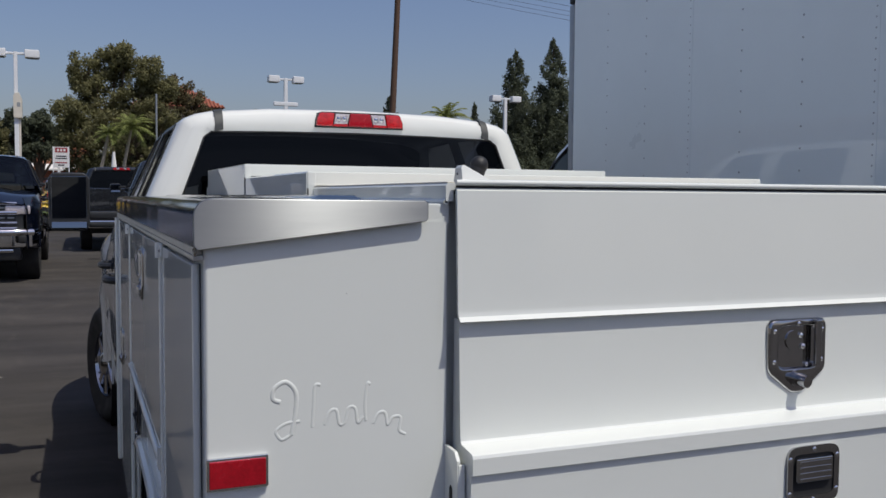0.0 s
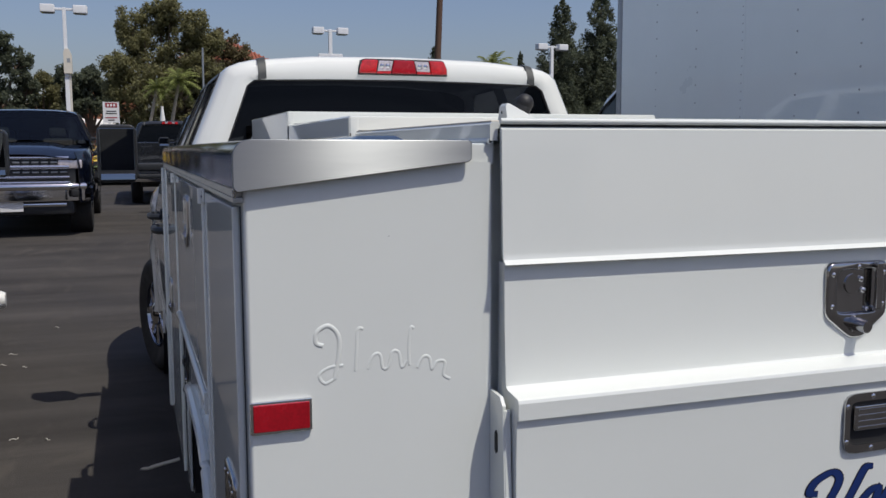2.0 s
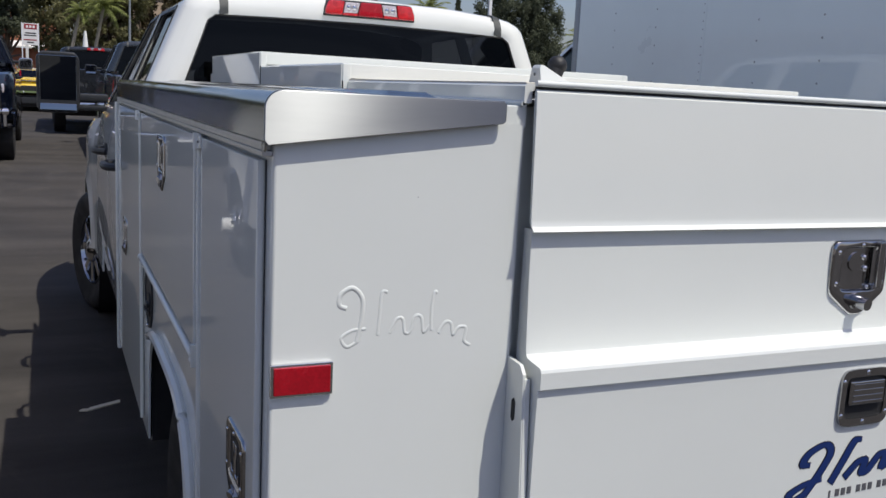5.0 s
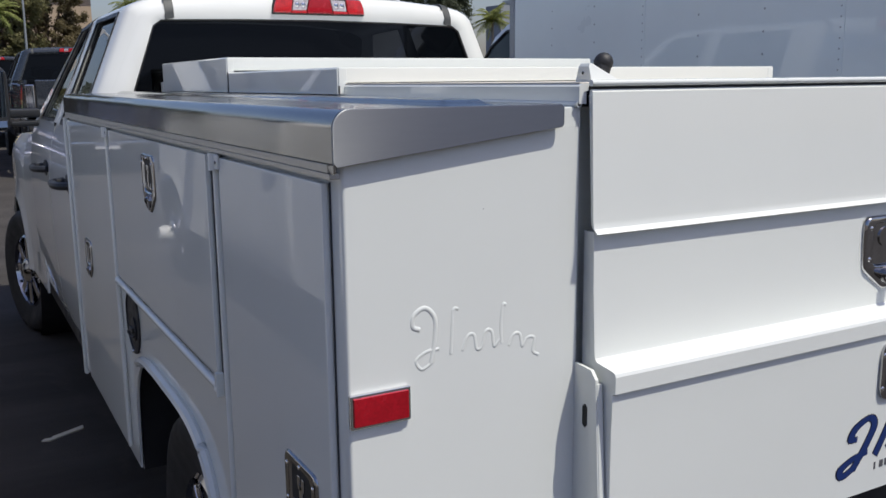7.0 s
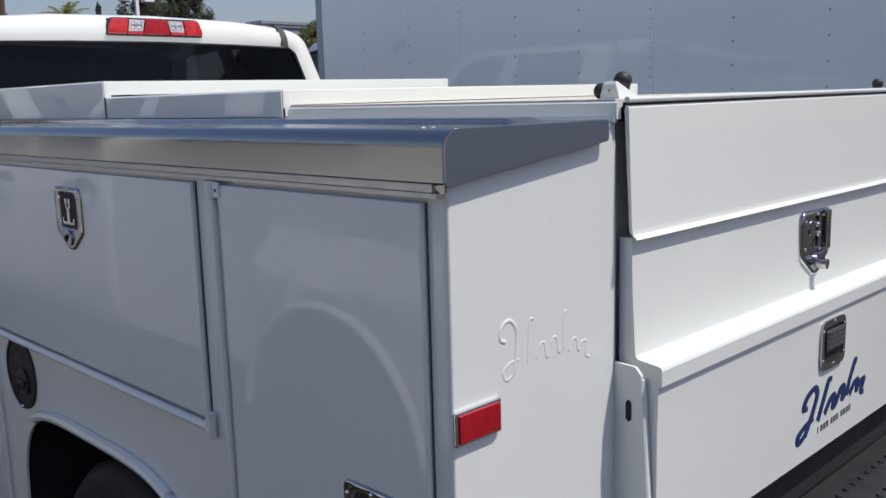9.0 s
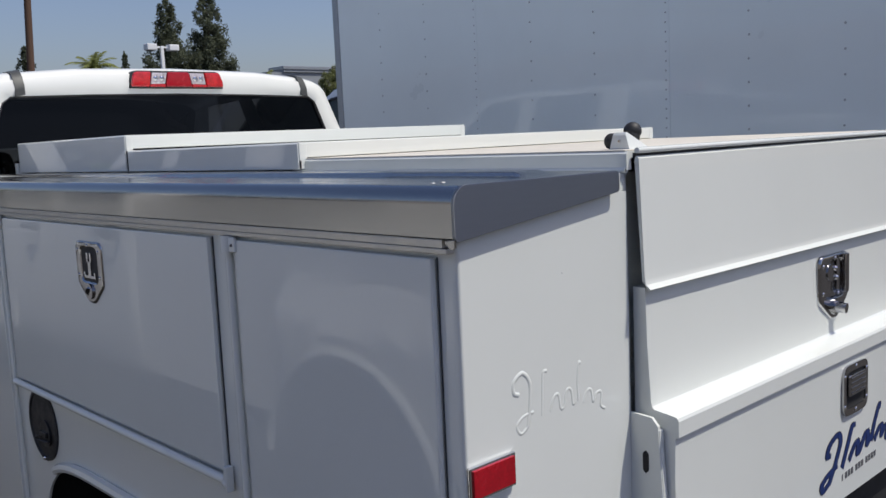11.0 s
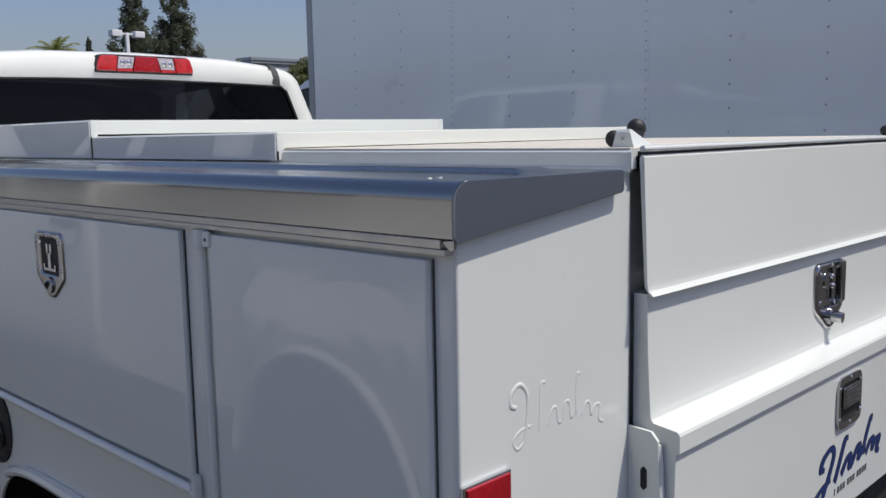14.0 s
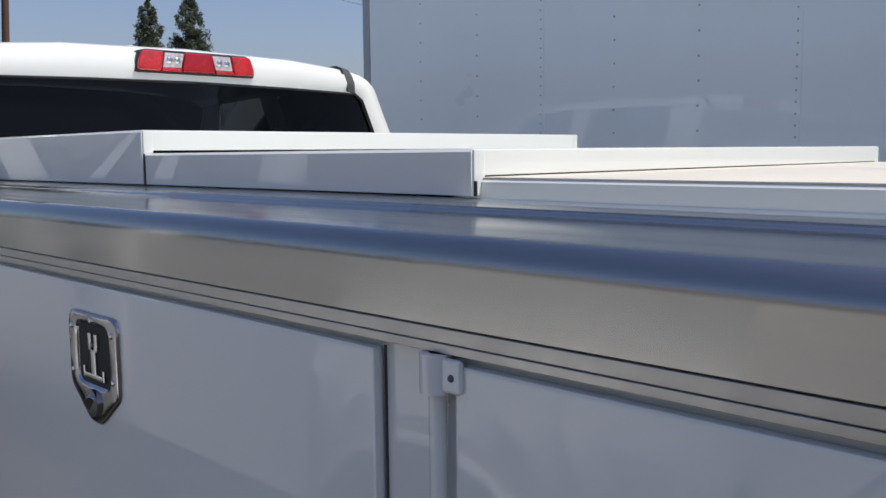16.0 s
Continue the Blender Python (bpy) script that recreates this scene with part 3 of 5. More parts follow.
def build_bed(parent, paint, dually=False, tail=0.0, ay=1.05, y1=2.57, tail_lens=None):
    y0 = tail + (-0.012 if dually else 0.02)
    az, ar = (0.43, 0.48) if dually else (0.42, 0.46)
    top = 1.50 if dually else 1.40
    inset = 0.03 if dually else 0.0
    for s in (0, 1):
        rows = []
        for k in range(72):
            y = y0 + (y1 - y0) * k / 71
            d = abs(y - ay)
            zb = max(0.52, az + math.sqrt(ar * ar - d * d)) if d < ar else 0.52
            col = []
            for j in range(9):
                t = j / 8
                z = zb + (top - zb) * t
                x = 0.02 + 0.03 * t * t
                if dually:
                    b = max(0.0, 1 - abs((y - ay) / 0.66) ** 3)
                    h = min(1.0, max(0.0, (1.12 - z) / 0.12))
                    x -= 0.20 * math.sqrt(b) * h * h * (3 - 2 * h)
                col.append((x if s == 0 else W - x, y, z))
            rows.append(col)
        part("bed_side", solid(sheet(rows), 0.02), paint, parent)
        if dually:
            xo = -0.186 if s == 0 else W + 0.186
            lip = [(xo, ay + (ar + 0.012) * math.cos(math.pi * k / 24), az + (ar + 0.012) * math.sin(math.pi * k / 24)) for k in range(1, 24)]
            part("arch_lip", tube(lip, 0.019, seg=12), WHITE_CAB, parent, "rolled wheel arch lip")
        x0 = 0.03 + inset if s == 0 else W - 0.16 - inset
        part("tail_light", new_box((x0, tail - 0.005, 0.93), (x0 + 0.13, tail + 0.05, 1.34), 0.02), tail_lens or REFLECTOR, parent, "" if tail_lens else "red tail light")
    part("tailgate", new_box((0.17 + inset, tail, 0.72), (W - 0.17 - inset, tail + 0.06, top), 0.02), paint, parent)
    part("bed_floor", new_box((0.05, tail + 0.05, 0.70), (W - 0.05, y1 - 0.02, 0.76)), DARK, parent)
    part("rear_bumper", new_box((0.05, tail - 0.17, 0.52), (W - 0.05, tail + 0.03, 0.70), 0.04), CHROME, parent, "chrome rear bumper")
    part("plate_panel", new_box((XC - 0.17, tail - 0.175, 0.56), (XC + 0.17, tail - 0.168, 0.66), 0.002), SIGNWHITE, parent)
    part("underbody", new_box((0.25, tail + 0.1, 0.40), (W - 0.25, 5.6, 0.60), 0.03), DARK, parent)


def build_roof_light(parent):
    y = 2.592
    base = part("brake_light", prism([(XC - 0.203, 1.866), (XC + 0.203, 1.866), (XC + 0.201, 1.896), (XC + 0.188, 1.929), (XC + 0.172, 1.935), (XC - 0.172, 1.935), (XC - 0.188, 1.929), (XC - 0.201, 1.896)], "y", y, 2.66, 0.005), BLACK, parent, "high brake light with red and clear lenses")
    zl, zh = 1.8715, 1.9305
    ends = [(-0.199, zl), (-0.125, zl), (-0.115, zh), (-0.174, zh), (-0.186, zh - 0.006), (-0.197, zl + 0.022)]
    for s in (-1, 1):
        part("lens", prism([(XC - s * x, z) for x, z in ends], "y", y - 0.010, y + 0.01, 0.006), RED_LENS, base, "red lens")
        clear = part("lens", prism([(XC + s * x, z) for x, z in ((0.0585, zl + 0.012), (0.120, zl + 0.010), (0.112, zh - 0.003), (0.047, zh - 0.003))], "y", y - 0.007, y + 0.01, 0.004), CLEAR_LENS, base, "clear lens")
        part("lens_sill", prism([(XC + s * x, z) for x, z in ((0.0590, zl), (0.124, zl), (0.121, zl + 0.0095), (0.0588, zl + 0.0115))], "y", y - 0.009, y + 0.01, 0.002), RED_LENS, base)
        for x in (0.072, 0.098):
            part("bulb", ball(bmesh.new(), (XC + s * x, y - 0.005, 1.905), 0.011, 12, (1, 0.5, 1)), CHROME, clear, "bright bulb reflector")
    part("lens", prism([(XC - 0.0575, zl), (XC + 0.0575, zl), (XC + 0.045, zh), (XC - 0.045, zh)], "y", y - 0.010, y + 0.01, 0.006), REFLECTOR, base, "deep red middle lens")


def pickup(label, paint, m, chrome=CHROME, dually=False, tow=False, rim=None, roof_light=True, tail_lens=None, mirror=None):
    p = thing("pickup_truck", label, "pickup truck", "parked pickups", m)
    build_cab(p, paint, TINT, SIDE_TINT)
    if dually:
        # four-door cab: the rear half reaches further back
        for ob in p.children_recursive:
            for v in ob.data.vertices:
                v.co.y = 3.43 - (3.43 - v.co.y) * 1.42 if v.co.y < 3.43 else v.co.y
    build_front(p, paint, chrome)
    if mirror is CHROME:
        part("front_plate", new_box((XC - 0.075, 5.932, 0.38), (XC + 0.235, 5.944, 0.52), 0.004), SIGNWHITE, p, "pale plate holder on the bumper")
    ay = 0.26 if dually else 1.05
    build_bed(p, paint, dually, -0.41 if dually else 0.0, ay, 2.22 if dually else 2.57, tail_lens)
    for s in (0, 1):
        o = 0.03 if s == 0 else W - 0.03
        build_wheel(p, o, 5.05, s, rim or CHROME, dish=0.12 if dually else 0.0)
        build_wheel(p, o + (-0.12 if s == 0 else 0.12) * dually, ay, s, rim or CHROME)
        build_mirror(p, s, tow, mirror or PLASTIC)
    if roof_light:
        build_roof_light(p)
    return p


# ---------------------------------------------------------------- the service truck
truck = thing("service_truck", "white pickup with a tool-compartment service body and stainless caps", "utility truck")
build_cab(truck, WHITE_CAB, TINT, SIDE_TINT)
build_front(truck, WHITE_CAB, CHROME, 0.33)
build_roof_light(truck)
for s in (0, 1):
    build_wheel(truck, -0.02 if s == 0 else W + 0.02, 5.38, s, SMOKED, steer=14)
    build_wheel(truck, 0.05 if s == 0 else W - 0.05, 1.10, s, CHROME)
    build_mirror(truck, s)
part("underbody", new_box((0.3, 0.1, 0.45), (W - 0.3, 5.6, 0.62), 0.03), DARK, truck)
part("cab_sill", new_box((0.06, 2.62, 0.40), (W - 0.06, 4.55, 0.52), 0.03), DARK, truck)

BODY_TOP = 1.530
ARCH = (1.10, 0.40, 0.47)


SHIELD = [(-0.054, 0.066), (0.054, 0.066), (0.0615, 0.063), (0.0645, 0.055), (0.0645, -0.020), (0.0615, -0.029), (0.020, -0.061), (0.010, -0.066), (-0.010, -0.066), (-0.020, -0.061), (-0.0615, -0.029), (-0.0645, -0.020), (-0.0645, 0.055), (-0.0615, 0.063)]


def latch_at(parent, m, tee=True):
    """A recessed latch: outward is local -y, z up, about 0.13 square; a T-handle, or a cam with a pull bar."""
    n = 64
    thick = 0.005 if tee else 0.0075
    bm = bmesh.new()
    rings = []
    for grow, inner, depth in ((1.0, False, 0.0), (1.0, False, thick * 0.3), (0.975, False, thick * 0.75), (0.94, False, thick), (1.10, True, thick), (1.04, True, thick * 0.85), (1.0, True, thick * 0.4), (0.97, True, 0.0012)):
        ring = []
        for k in range(n):
            a = 2 * math.pi * (k + 0.5) / n
            c, s_ = math.cos(a), math.sin(a)
            if inner:
                x, z = math.copysign(abs(c) ** 0.34, c) * 0.043, 0.016 + math.copysign(abs(s_) ** 0.34, s_) * 0.037
            else:
                far = 1.0
                for (x0, z0_), (x1, z1_) in zip(SHIELD, SHIELD[1:] + SHIELD[:1]):
                    ex, ez = x1 - x0, z1_ - z0_
                    det = c * ez - s_ * ex
                    if abs(det) > 1e-9:
                        d = (x0 * ez - (z0_ - 0.012) * ex) / det
                        if d > 0:
                            far = min(far, d)
                x, z = c * far, 0.012 + s_ * far
            ring.append(bm.verts.new((x * grow, -depth, 0.016 + (z - 0.016) * grow)))
        rings.append(ring)
    for r0, r1 in zip(rings, rings[1:]):
        for k in range(n):
            bm.faces.new((r0[k], r0[(k + 1) % n], r1[(k + 1) % n], r1[k]))
    bmesh.ops.recalc_face_normals(bm, faces=bm.faces[:])
    bm.transform(m)
    plate = part("latch_plate", bm, SMOKED if tee else LATCH, parent, "dark chrome latch plate", smooth=50)
    # flat cup; the T-handle one has its recess shade painted in near-black
    bm = new_box((-0.042, -0.0016, -0.020), (0.042, -0.0006, 0.052), 0.0003)
    bm.transform(m)
    part("latch_cup", bm, DARK if tee else SMOKED, plate)
    bm = bmesh.new()
    if tee:
        box(bm, (-0.006, -0.0044, -0.008), (0.006, -0.001, 0.030), 0.0012)
        box(bm, (-0.028, -0.0046, -0.013), (0.028, -0.001, -0.006), 0.0012)
        box(bm, (-0.028, -0.0046, -0.013), (-0.023, -0.001, 0.0012), 0.001)
        box(bm, (0.023, -0.0046, -0.013), (0.028, -0.001, 0.0012), 0.001)
        box(bm, (-0.012, -0.0044, 0.026), (-0.004, -0.001, 0.042), 0.0012)
        box(bm, (0.004, -0.0044, 0.026), (0.012, -0.001, 0.042), 0.0012)
        box(bm, (-0.011, -0.0044, 0.021), (0.011, -0.001, 0.030), 0.0012)
    else:
        box(bm, (0.030, -0.018, -0.016), (0.044, -0.010, 0.064), 0.003)
        box(bm, (0.030, -0.012, -0.020), (0.040, -0.001, -0.012), 0.002)
        box(bm, (0.030, -0.012, 0.058), (0.040, -0.001, 0.064), 0.002)
        cyl(bm, (-0.008, -0.001, 0.028), (-0.008, -0.004, 0.028), 0.017, seg=24)
    bm.transform(m)
    handle = part("latch_handle", bm, CHROME if tee else LATCH, plate)
    if not tee:
        for x, z, r in ((0.007, 0.036, 0.0055), (0.012, 0.017, 0.0055), (0.022, -0.016, 0.004)):
            bm = ball(bmesh.new(), (x, -0.004, z), r, 10)
            bm.transform(m)
            part("stud", bm, CHROME, handle)
    bm = cyl(bmesh.new(), (0.002, -0.009 if tee else -0.030, -0.042), (0, -0.004, -0.040), 0.0105, 0.0120, seg=20)
    cyl(bm, (0, -thick - 0.004, -0.040), (0, -thick + 0.002, -0.040), 0.0165, seg=20)
    bm.transform(m)
    part("lock", bm, SMOKED, plate)
    for x, z in ((-0.053, 0.046), (0.053, 0.046), (0, 0.0575), (-0.053, -0.008), (0.053, -0.008)):
        bm = ball(bmesh.new(), (x, -thick, z), 0.0040, 8, (1, 0.6, 1))
        bm.transform(m)
        part("rivet", bm, CHROME, plate)


def flank(x, s):
    """Across the compartment row of side s, with its outer skin set 9.5 mm inboard of the cab's flank."""
    x += 0.0095 * (1 - min(1.0, max(0.0, x / 0.3)))
    return x if s == 0 else W - x


def side_pose(y, z, x=-0.0025, s=0):
    return pose(x, y, z, 0, 0, -90) if s == 0 else Matrix.Translation((W - x, y, z)) @ Matrix.Rotation(radians(90), 4, "Z")


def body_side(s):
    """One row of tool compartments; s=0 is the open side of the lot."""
    def X(x):
        return flank(x, s)

    def xbox(lo, hi, bevel=0.0):
        a, b = X(lo[0]), X(hi[0])
        return new_box((min(a, b), lo[1], lo[2]), (max(a, b), hi[1], hi[2]), bevel)

    ay, az, ar = ARCH
    # outer skin with the wheel arch, in columns
    ys = sorted({0.012 + 0.02 * k for k in range(127)} | {ay - ar, ay + ar, 2.548})
    rows = []
    for y in ys:
        d = abs(y - ay)
        zb = 0.50
        if d <= ar:
            zb = max(0.50, az + (ar ** 4 - d ** 4) ** 0.25 * 1.02)
        rows.append([(X(0.0), y, zb + (BODY_TOP - zb) * k / 4) for k in range(5)])
    panel = solid(sheet(rows), 0.006)
    outer = min(v.co.x for v in panel.verts) if s == 0 else max(v.co.x for v in panel.verts)
    bmesh.ops.translate(panel, verts=panel.verts[:], vec=(X(0.0) - outer, 0, 0))
    part("side_panel", panel, WHITE, truck)
    # rolled corner and rear face
    prof = [(0.0, 0.012), (0.0002, 0.005), (0.0012, 0.0022), (0.003, 0.0007), (0.006, 0.0), (0.366, 0.0), (0.366, 0.03), (0.345, 0.03)]
    rows = [[(X(x), y, z) for x, y in prof] for z in (0.50, 0.8, 1.2, BODY_TOP)]
    part("rear_panel", solid(sheet(rows), 0.002), WHITE, truck)
    part("inner_wall", xbox((0.335, 0.032, 0.50), (0.345, 2.548, BODY_TOP)), WHITE, truck)
    part("front_panel", xbox((0.004, 2.540, 0.50), (0.345, 2.550, BODY_TOP)), WHITE, truck)
    part("compartment_floor", xbox((0.01, 0.02, 0.49), (0.34, 0.62, 0.50)), WHITE, truck)
    part("compartment_floor", xbox((0.01, 1.58, 0.49), (0.34, 2.54, 0.50)), WHITE, truck)
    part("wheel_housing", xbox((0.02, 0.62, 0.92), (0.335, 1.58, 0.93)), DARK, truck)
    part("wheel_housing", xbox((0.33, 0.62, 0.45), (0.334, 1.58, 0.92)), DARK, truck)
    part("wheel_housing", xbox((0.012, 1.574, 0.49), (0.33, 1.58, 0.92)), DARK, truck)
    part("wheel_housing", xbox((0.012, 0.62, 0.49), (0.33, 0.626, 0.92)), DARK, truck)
    # arch flare
    path = []
    for k in range(49):
        c, s_ = math.cos(math.pi * k / 48), math.sin(math.pi * k / 48)
        p = (X(-0.008), ay + ar * 0.99 * math.copysign(abs(c) ** 0.5, c), az + ar * 1.02 * s_ ** 0.5 + 0.012)
        if p[1] < 1.44 and p[2] > 0.56:
            path.append(p)
    end = path[-1]
    part("arch_flare", tube(path + [(end[0], end[1], 0.5)], 0.013, seg=8), WHITE, truck, "rounded wheel arch lip")
    # doors: (y0, y1, z0, z1)
    doors = {"rear": (0.036, 0.508, 0.54, 1.472), "middle": (0.594, 1.632, 1.060, 1.472), "front": (1.690, 2.530, 0.535, 1.472)}
    for key, (a, b, z0, z1) in doors.items():
        d = part("compartment_door", xbox((-0.012, a, z0), (-0.0005, b, z1), 0.004), WHITE, truck, "white painted compartment door")
        # dark strip along the door edge, painting the shadow gap
        gap_strip = bmesh.new()
        for y in ((a - 0.0020, a - 0.0007),):
            c = [X(-0.0018), X(0.0)]
            box(gap_strip, (min(c), y[0], z0), (max(c), y[1], z1))
        part("door_gap_shade", gap_strip, GREY_TRIM, d)
        if key == "rear":
            latch_at(d, side_pose(0.148, 0.998, s=s))
        elif key == "middle":
            latch_at(d, side_pose(1.094, 1.373, s=s))
        else:
            latch_at(d, side_pose(2.2, 1.015, s=s))
    # hinges
    def hinge(p, q, r):
        part("hinge", cyl(bmesh.new(), p, q, r, seg=14), WHITE, truck, "white painted hinge barrel")

    hinge((X(-0.010), 0.526, 0.54), (X(-0.010), 0.526, 1.478), 0.0068)
    hinge((X(-0.009), 1.664, 0.535), (X(-0.009), 1.664, 1.478), 0.0055)
    hinge((X(-0.013), 2.549, 0.52), (X(-0.013), 2.549, 1.478), 0.009)
    hinge((X(-0.012), 0.588, 1.045), (X(-0.012), 1.642, 1.045), 0.0085)
    for y, z in ((2.549, 0.515), (0.586, 1.040), (1.645, 1.045)):
        part("hinge_end", ball(bmesh.new(), (X(-0.012), y, z), 0.0098, 12), WHITE, truck)
    part("hinge_tab", xbox((-0.019, 0.576, 1.026), (-0.004, 0.588, 1.072), 0.002), WHITE, truck)
    for y in (0.526, 1.664):
        bm = cyl(bmesh.new(), (X(-0.012), y, 1.449), (X(-0.012), y, 1.478), 0.0118, seg=20)
        c = [X(-0.0165), X(-0.010)]
        box(bm, (min(c), y - 0.028, 1.451), (max(c), y, 1.476), 0.003)
        hc = part("hinge_cap", bm, WHITE, truck)
        part("screw", ball(bmesh.new(), (X(-0.0165), y - 0.020, 1.463), 0.0028, 8), GREY_INK, hc)
    # drip rail below the cap
    part("drip_rail", xbox((-0.0135, 0.004, 1.4785), (0.0, 2.548, 1.4854), 0.0008), RAIL, truck, "thin steel drip rail")
    part("drip_rail", xbox((-0.0125, 0.012, 1.4856), (0.0, 2.548, 1.4965), 0.0012), RAIL, truck)
    # fuel filler cup
    cup = part("fuel_cup", lathe([(0.092, -0.002), (0.092, 0.005), (0.084, 0.006), (0.082, 0.002), (0.0, 0.002)], 36, m=Matrix.Translation((X(0.0), 1.508, 0.955)) @ Matrix.Diagonal((-1 if s == 0 else 1, 1, 1, 1))), BLACK, truck, "black recessed fuel filler cup")
    bm = cyl(bmesh.new(), (X(0.0), 1.492, 0.935), (X(-0.007), 1.492, 0.935), 0.034, seg=20)
    c = [X(-0.014), X(-0.005)]
    box(bm, (min(c), 1.47, 0.928), (max(c), 1.514, 0.942), 0.003)
    part("fuel_cap", bm, PLASTIC, cup)
    for z in (1.041, 0.869):
        part("cup_screw", ball(bmesh.new(), (X(-0.006), 1.508, z), 0.005, 8), CHROME, cup)
    if s == 0:
        part("cap_cord", tube([(X(-0.012), 1.50 + 0.05 * math.sin(k * 0.5), 0.93 - 0.006 * k + 0.0006 * k * k) for k in range(10)], 0.003, seg=6), BLACK, cup)
    # reflector
    x0, x1 = sorted((X(0.0), X(0.0885)))
    frame_ = part("reflector", new_box((x0, -0.007, 1.160), (x1, 0.0, 1.206), 0.002), CHROME, truck, "red rectangular reflector in a chrome frame")
    lens = part("reflector_lens", new_box((x0 + 0.004, -0.010, 1.164), (x1 - 0.004, -0.003, 1.202), 0.0015), REFLECTOR, frame_)


def steel_cap(s):
    """Bent stainless cover of a compartment row, with pressed ribs."""
    def X(x):
        return flank(x, s)

    x0, y0, y1 = -0.014, -0.0095, 2.555
    zb, ze, zt, r = 1.4985, 1.4935, 1.562, 0.022
    cross = [(x0 + 0.006, zb - 0.004), (x0, zb), (x0, zt - r)]
    for k in range(1, 7):
        a = math.pi - (math.pi / 2) * k / 6
        cross.append((x0 + r + r * math.cos(a), zt - r + r * math.sin(a)))
    ribs = [(0.165, 0.250)]
    tops = [0.05]
    for a, b in ribs:
        tops += [a, a + 0.007, a + 0.014, b - 0.014, b - 0.007, b]
    tops += [0.30, 0.328]
    n0 = len(cross)
    cross += [(x, zt) for x in tops]

    def rib(x, y):
        h = 0.0
        for a, b in ribs:
            if a < x < b:
                e = min(1, (x - a) / 0.014, (b - x) / 0.014)
                f = min(1.0, max(0.0, (y - 0.028) / 0.03), max(0.0, (2.5 - y) / 0.035))
                h = 0.007 * e * max(0.0, f)
        return h

    ys = [y0, 0.012, 0.028, 0.038, 0.048, 0.058, 0.09, 0.3, 0.8, 1.3, 1.8, 2.3, 2.46, 2.49, y1]
    rows = [[(X(x), y, z + (rib(x, y) if i >= n0 else 0)) for i, (x, z) in enumerate(cross)] for y in ys]
    cap = part("steel_cap", solid(sheet(rows), 0.0015), STEEL, truck, "brushed stainless compartment cover", smooth=50)
    # tapered end flange
    end = [(x0 - 0.0008, ze + 0.006), (x0 - 0.0008, zt - r)]
    for k in range(1, 7):
        a = math.pi - (math.pi / 2) * k / 6
        end.append((x0 + r + (r + 0.0008) * math.cos(a), zt - r + (r + 0.0008) * math.sin(a)))
    end += [(0.327, zt - 0.0005), (0.331, zt - 0.004), (0.331, zt - 0.027), (0.327, zt - 0.031), (0.06, ze + 0.008), (x0 + 0.004, ze)]
    part("cap_end", prism([(X(x), z) for x, z in end], "y", y0 - 0.0040, y0 + 0.0012, 0.0014), STEEL_X, cap, "tapered stainless end flange")
    lip = [(y0 - 0.002, ze + 0.004), (y0 - 0.002, ze - 0.006), (y0 + 0.001, ze - 0.0085), (y0 + 0.005, ze - 0.0085), (y0 + 0.010, ze - 0.005), (y0 + 0.015, ze - 0.001), (y0 + 0.015, ze + 0.002)]
    a, b = sorted((X(x0 - 0.0002), X(x0 + 0.0035)))
    part("corner_fold", prism(lip, "x", a, b, 0.0008), STEEL, cap, "folded corner of the lower lip")
    for x, y in ((0.036, 0.075), (0.052, 0.073), (0.036, 2.40)):
        part("cap_screw", ball(bmesh.new(), (X(x), y, zt), 0.0045, 8, (1, 1, 0.3)), RAIL, cap)


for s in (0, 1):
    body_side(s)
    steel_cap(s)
    a, b = (0.330, 0.372) if s == 0 else (W - 0.372, W - 0.330)
    rail = part("top_rail", new_box((a, 0.004, 1.526), (b, 2.52, 1.5575), 0.003), WHITE, truck, "white painted top rail")
    xr = 0.3635 if s == 0 else W - 0.3635
    bm = lathe([(0.0028, -0.002), (0.0045, -0.002), (0.0045, 2.50), (0.0, 2.50)], 14, m=Matrix.Translation((xr, 0, 1.5605)) @ Matrix.Rotation(radians(90), 4, "Z"))
    part("rail_bead", bm, WHITE, rail, "rolled tube edge of the rail")

# rear gate: profile in (y, z)
GX0, GX1 = 0.378, W - 0.378
gate = part("tailgate", prism([(-0.0215, 1.384), (-0.0235, 1.30), (-0.0285, 1.209), (-0.030, 1.202), (-0.034, 1.198), (-0.070, 1.1935), (-0.0742, 1.1915), (-0.076, 1.187), (-0.076, 1.1625), (-0.0702, 1.1605),
                              (-0.0688, 1.10), (-0.0688, 0.876), (-0.045, 0.872), (0.0, 0.89), (0.0, 1.384)], "x", GX0, GX1), WHITE, truck, "white two-part tailgate with a folded ledge", smooth=20)
flip = part("flip_panel", prism([(-0.012, 1.581), (-0.0165, 1.577), (-0.0235, 1.398), (-0.0258, 1.3885), (-0.0335, 1.382), (-0.030, 1.3805), (-0.019, 1.394), (-0.009, 1.575)], "x", GX0 - 0.003, GX1 + 0.003), WHITE, truck, "white hinged flip-up panel", smooth=15)
bm = cyl(bmesh.new(), (GX0 - 0.004, -0.014, 1.589), (GX1 + 0.004, -0.014, 1.589), 0.0045, seg=10)
part("flip_hinge", bm, WHITE, flip)
for k in range(24):
    x = GX0 + 0.02 + k * (GX1 - GX0 - 0.04) / 23
    part("hinge_knuckle", cyl(bmesh.new(), (x - 0.017, -0.014, 1.589), (x + 0.017, -0.014, 1.589), 0.0047, seg=10), WHITE, flip)
# dark strip behind the hinge line, painting the shaded seam
part("hinge_gap_shade", new_box((GX0, -0.0125, 1.572), (GX1, 0.002, 1.5855)), DARK, flip)
latch_at(gate, pose(1.022, -0.0240, 1.2925), tee=False)
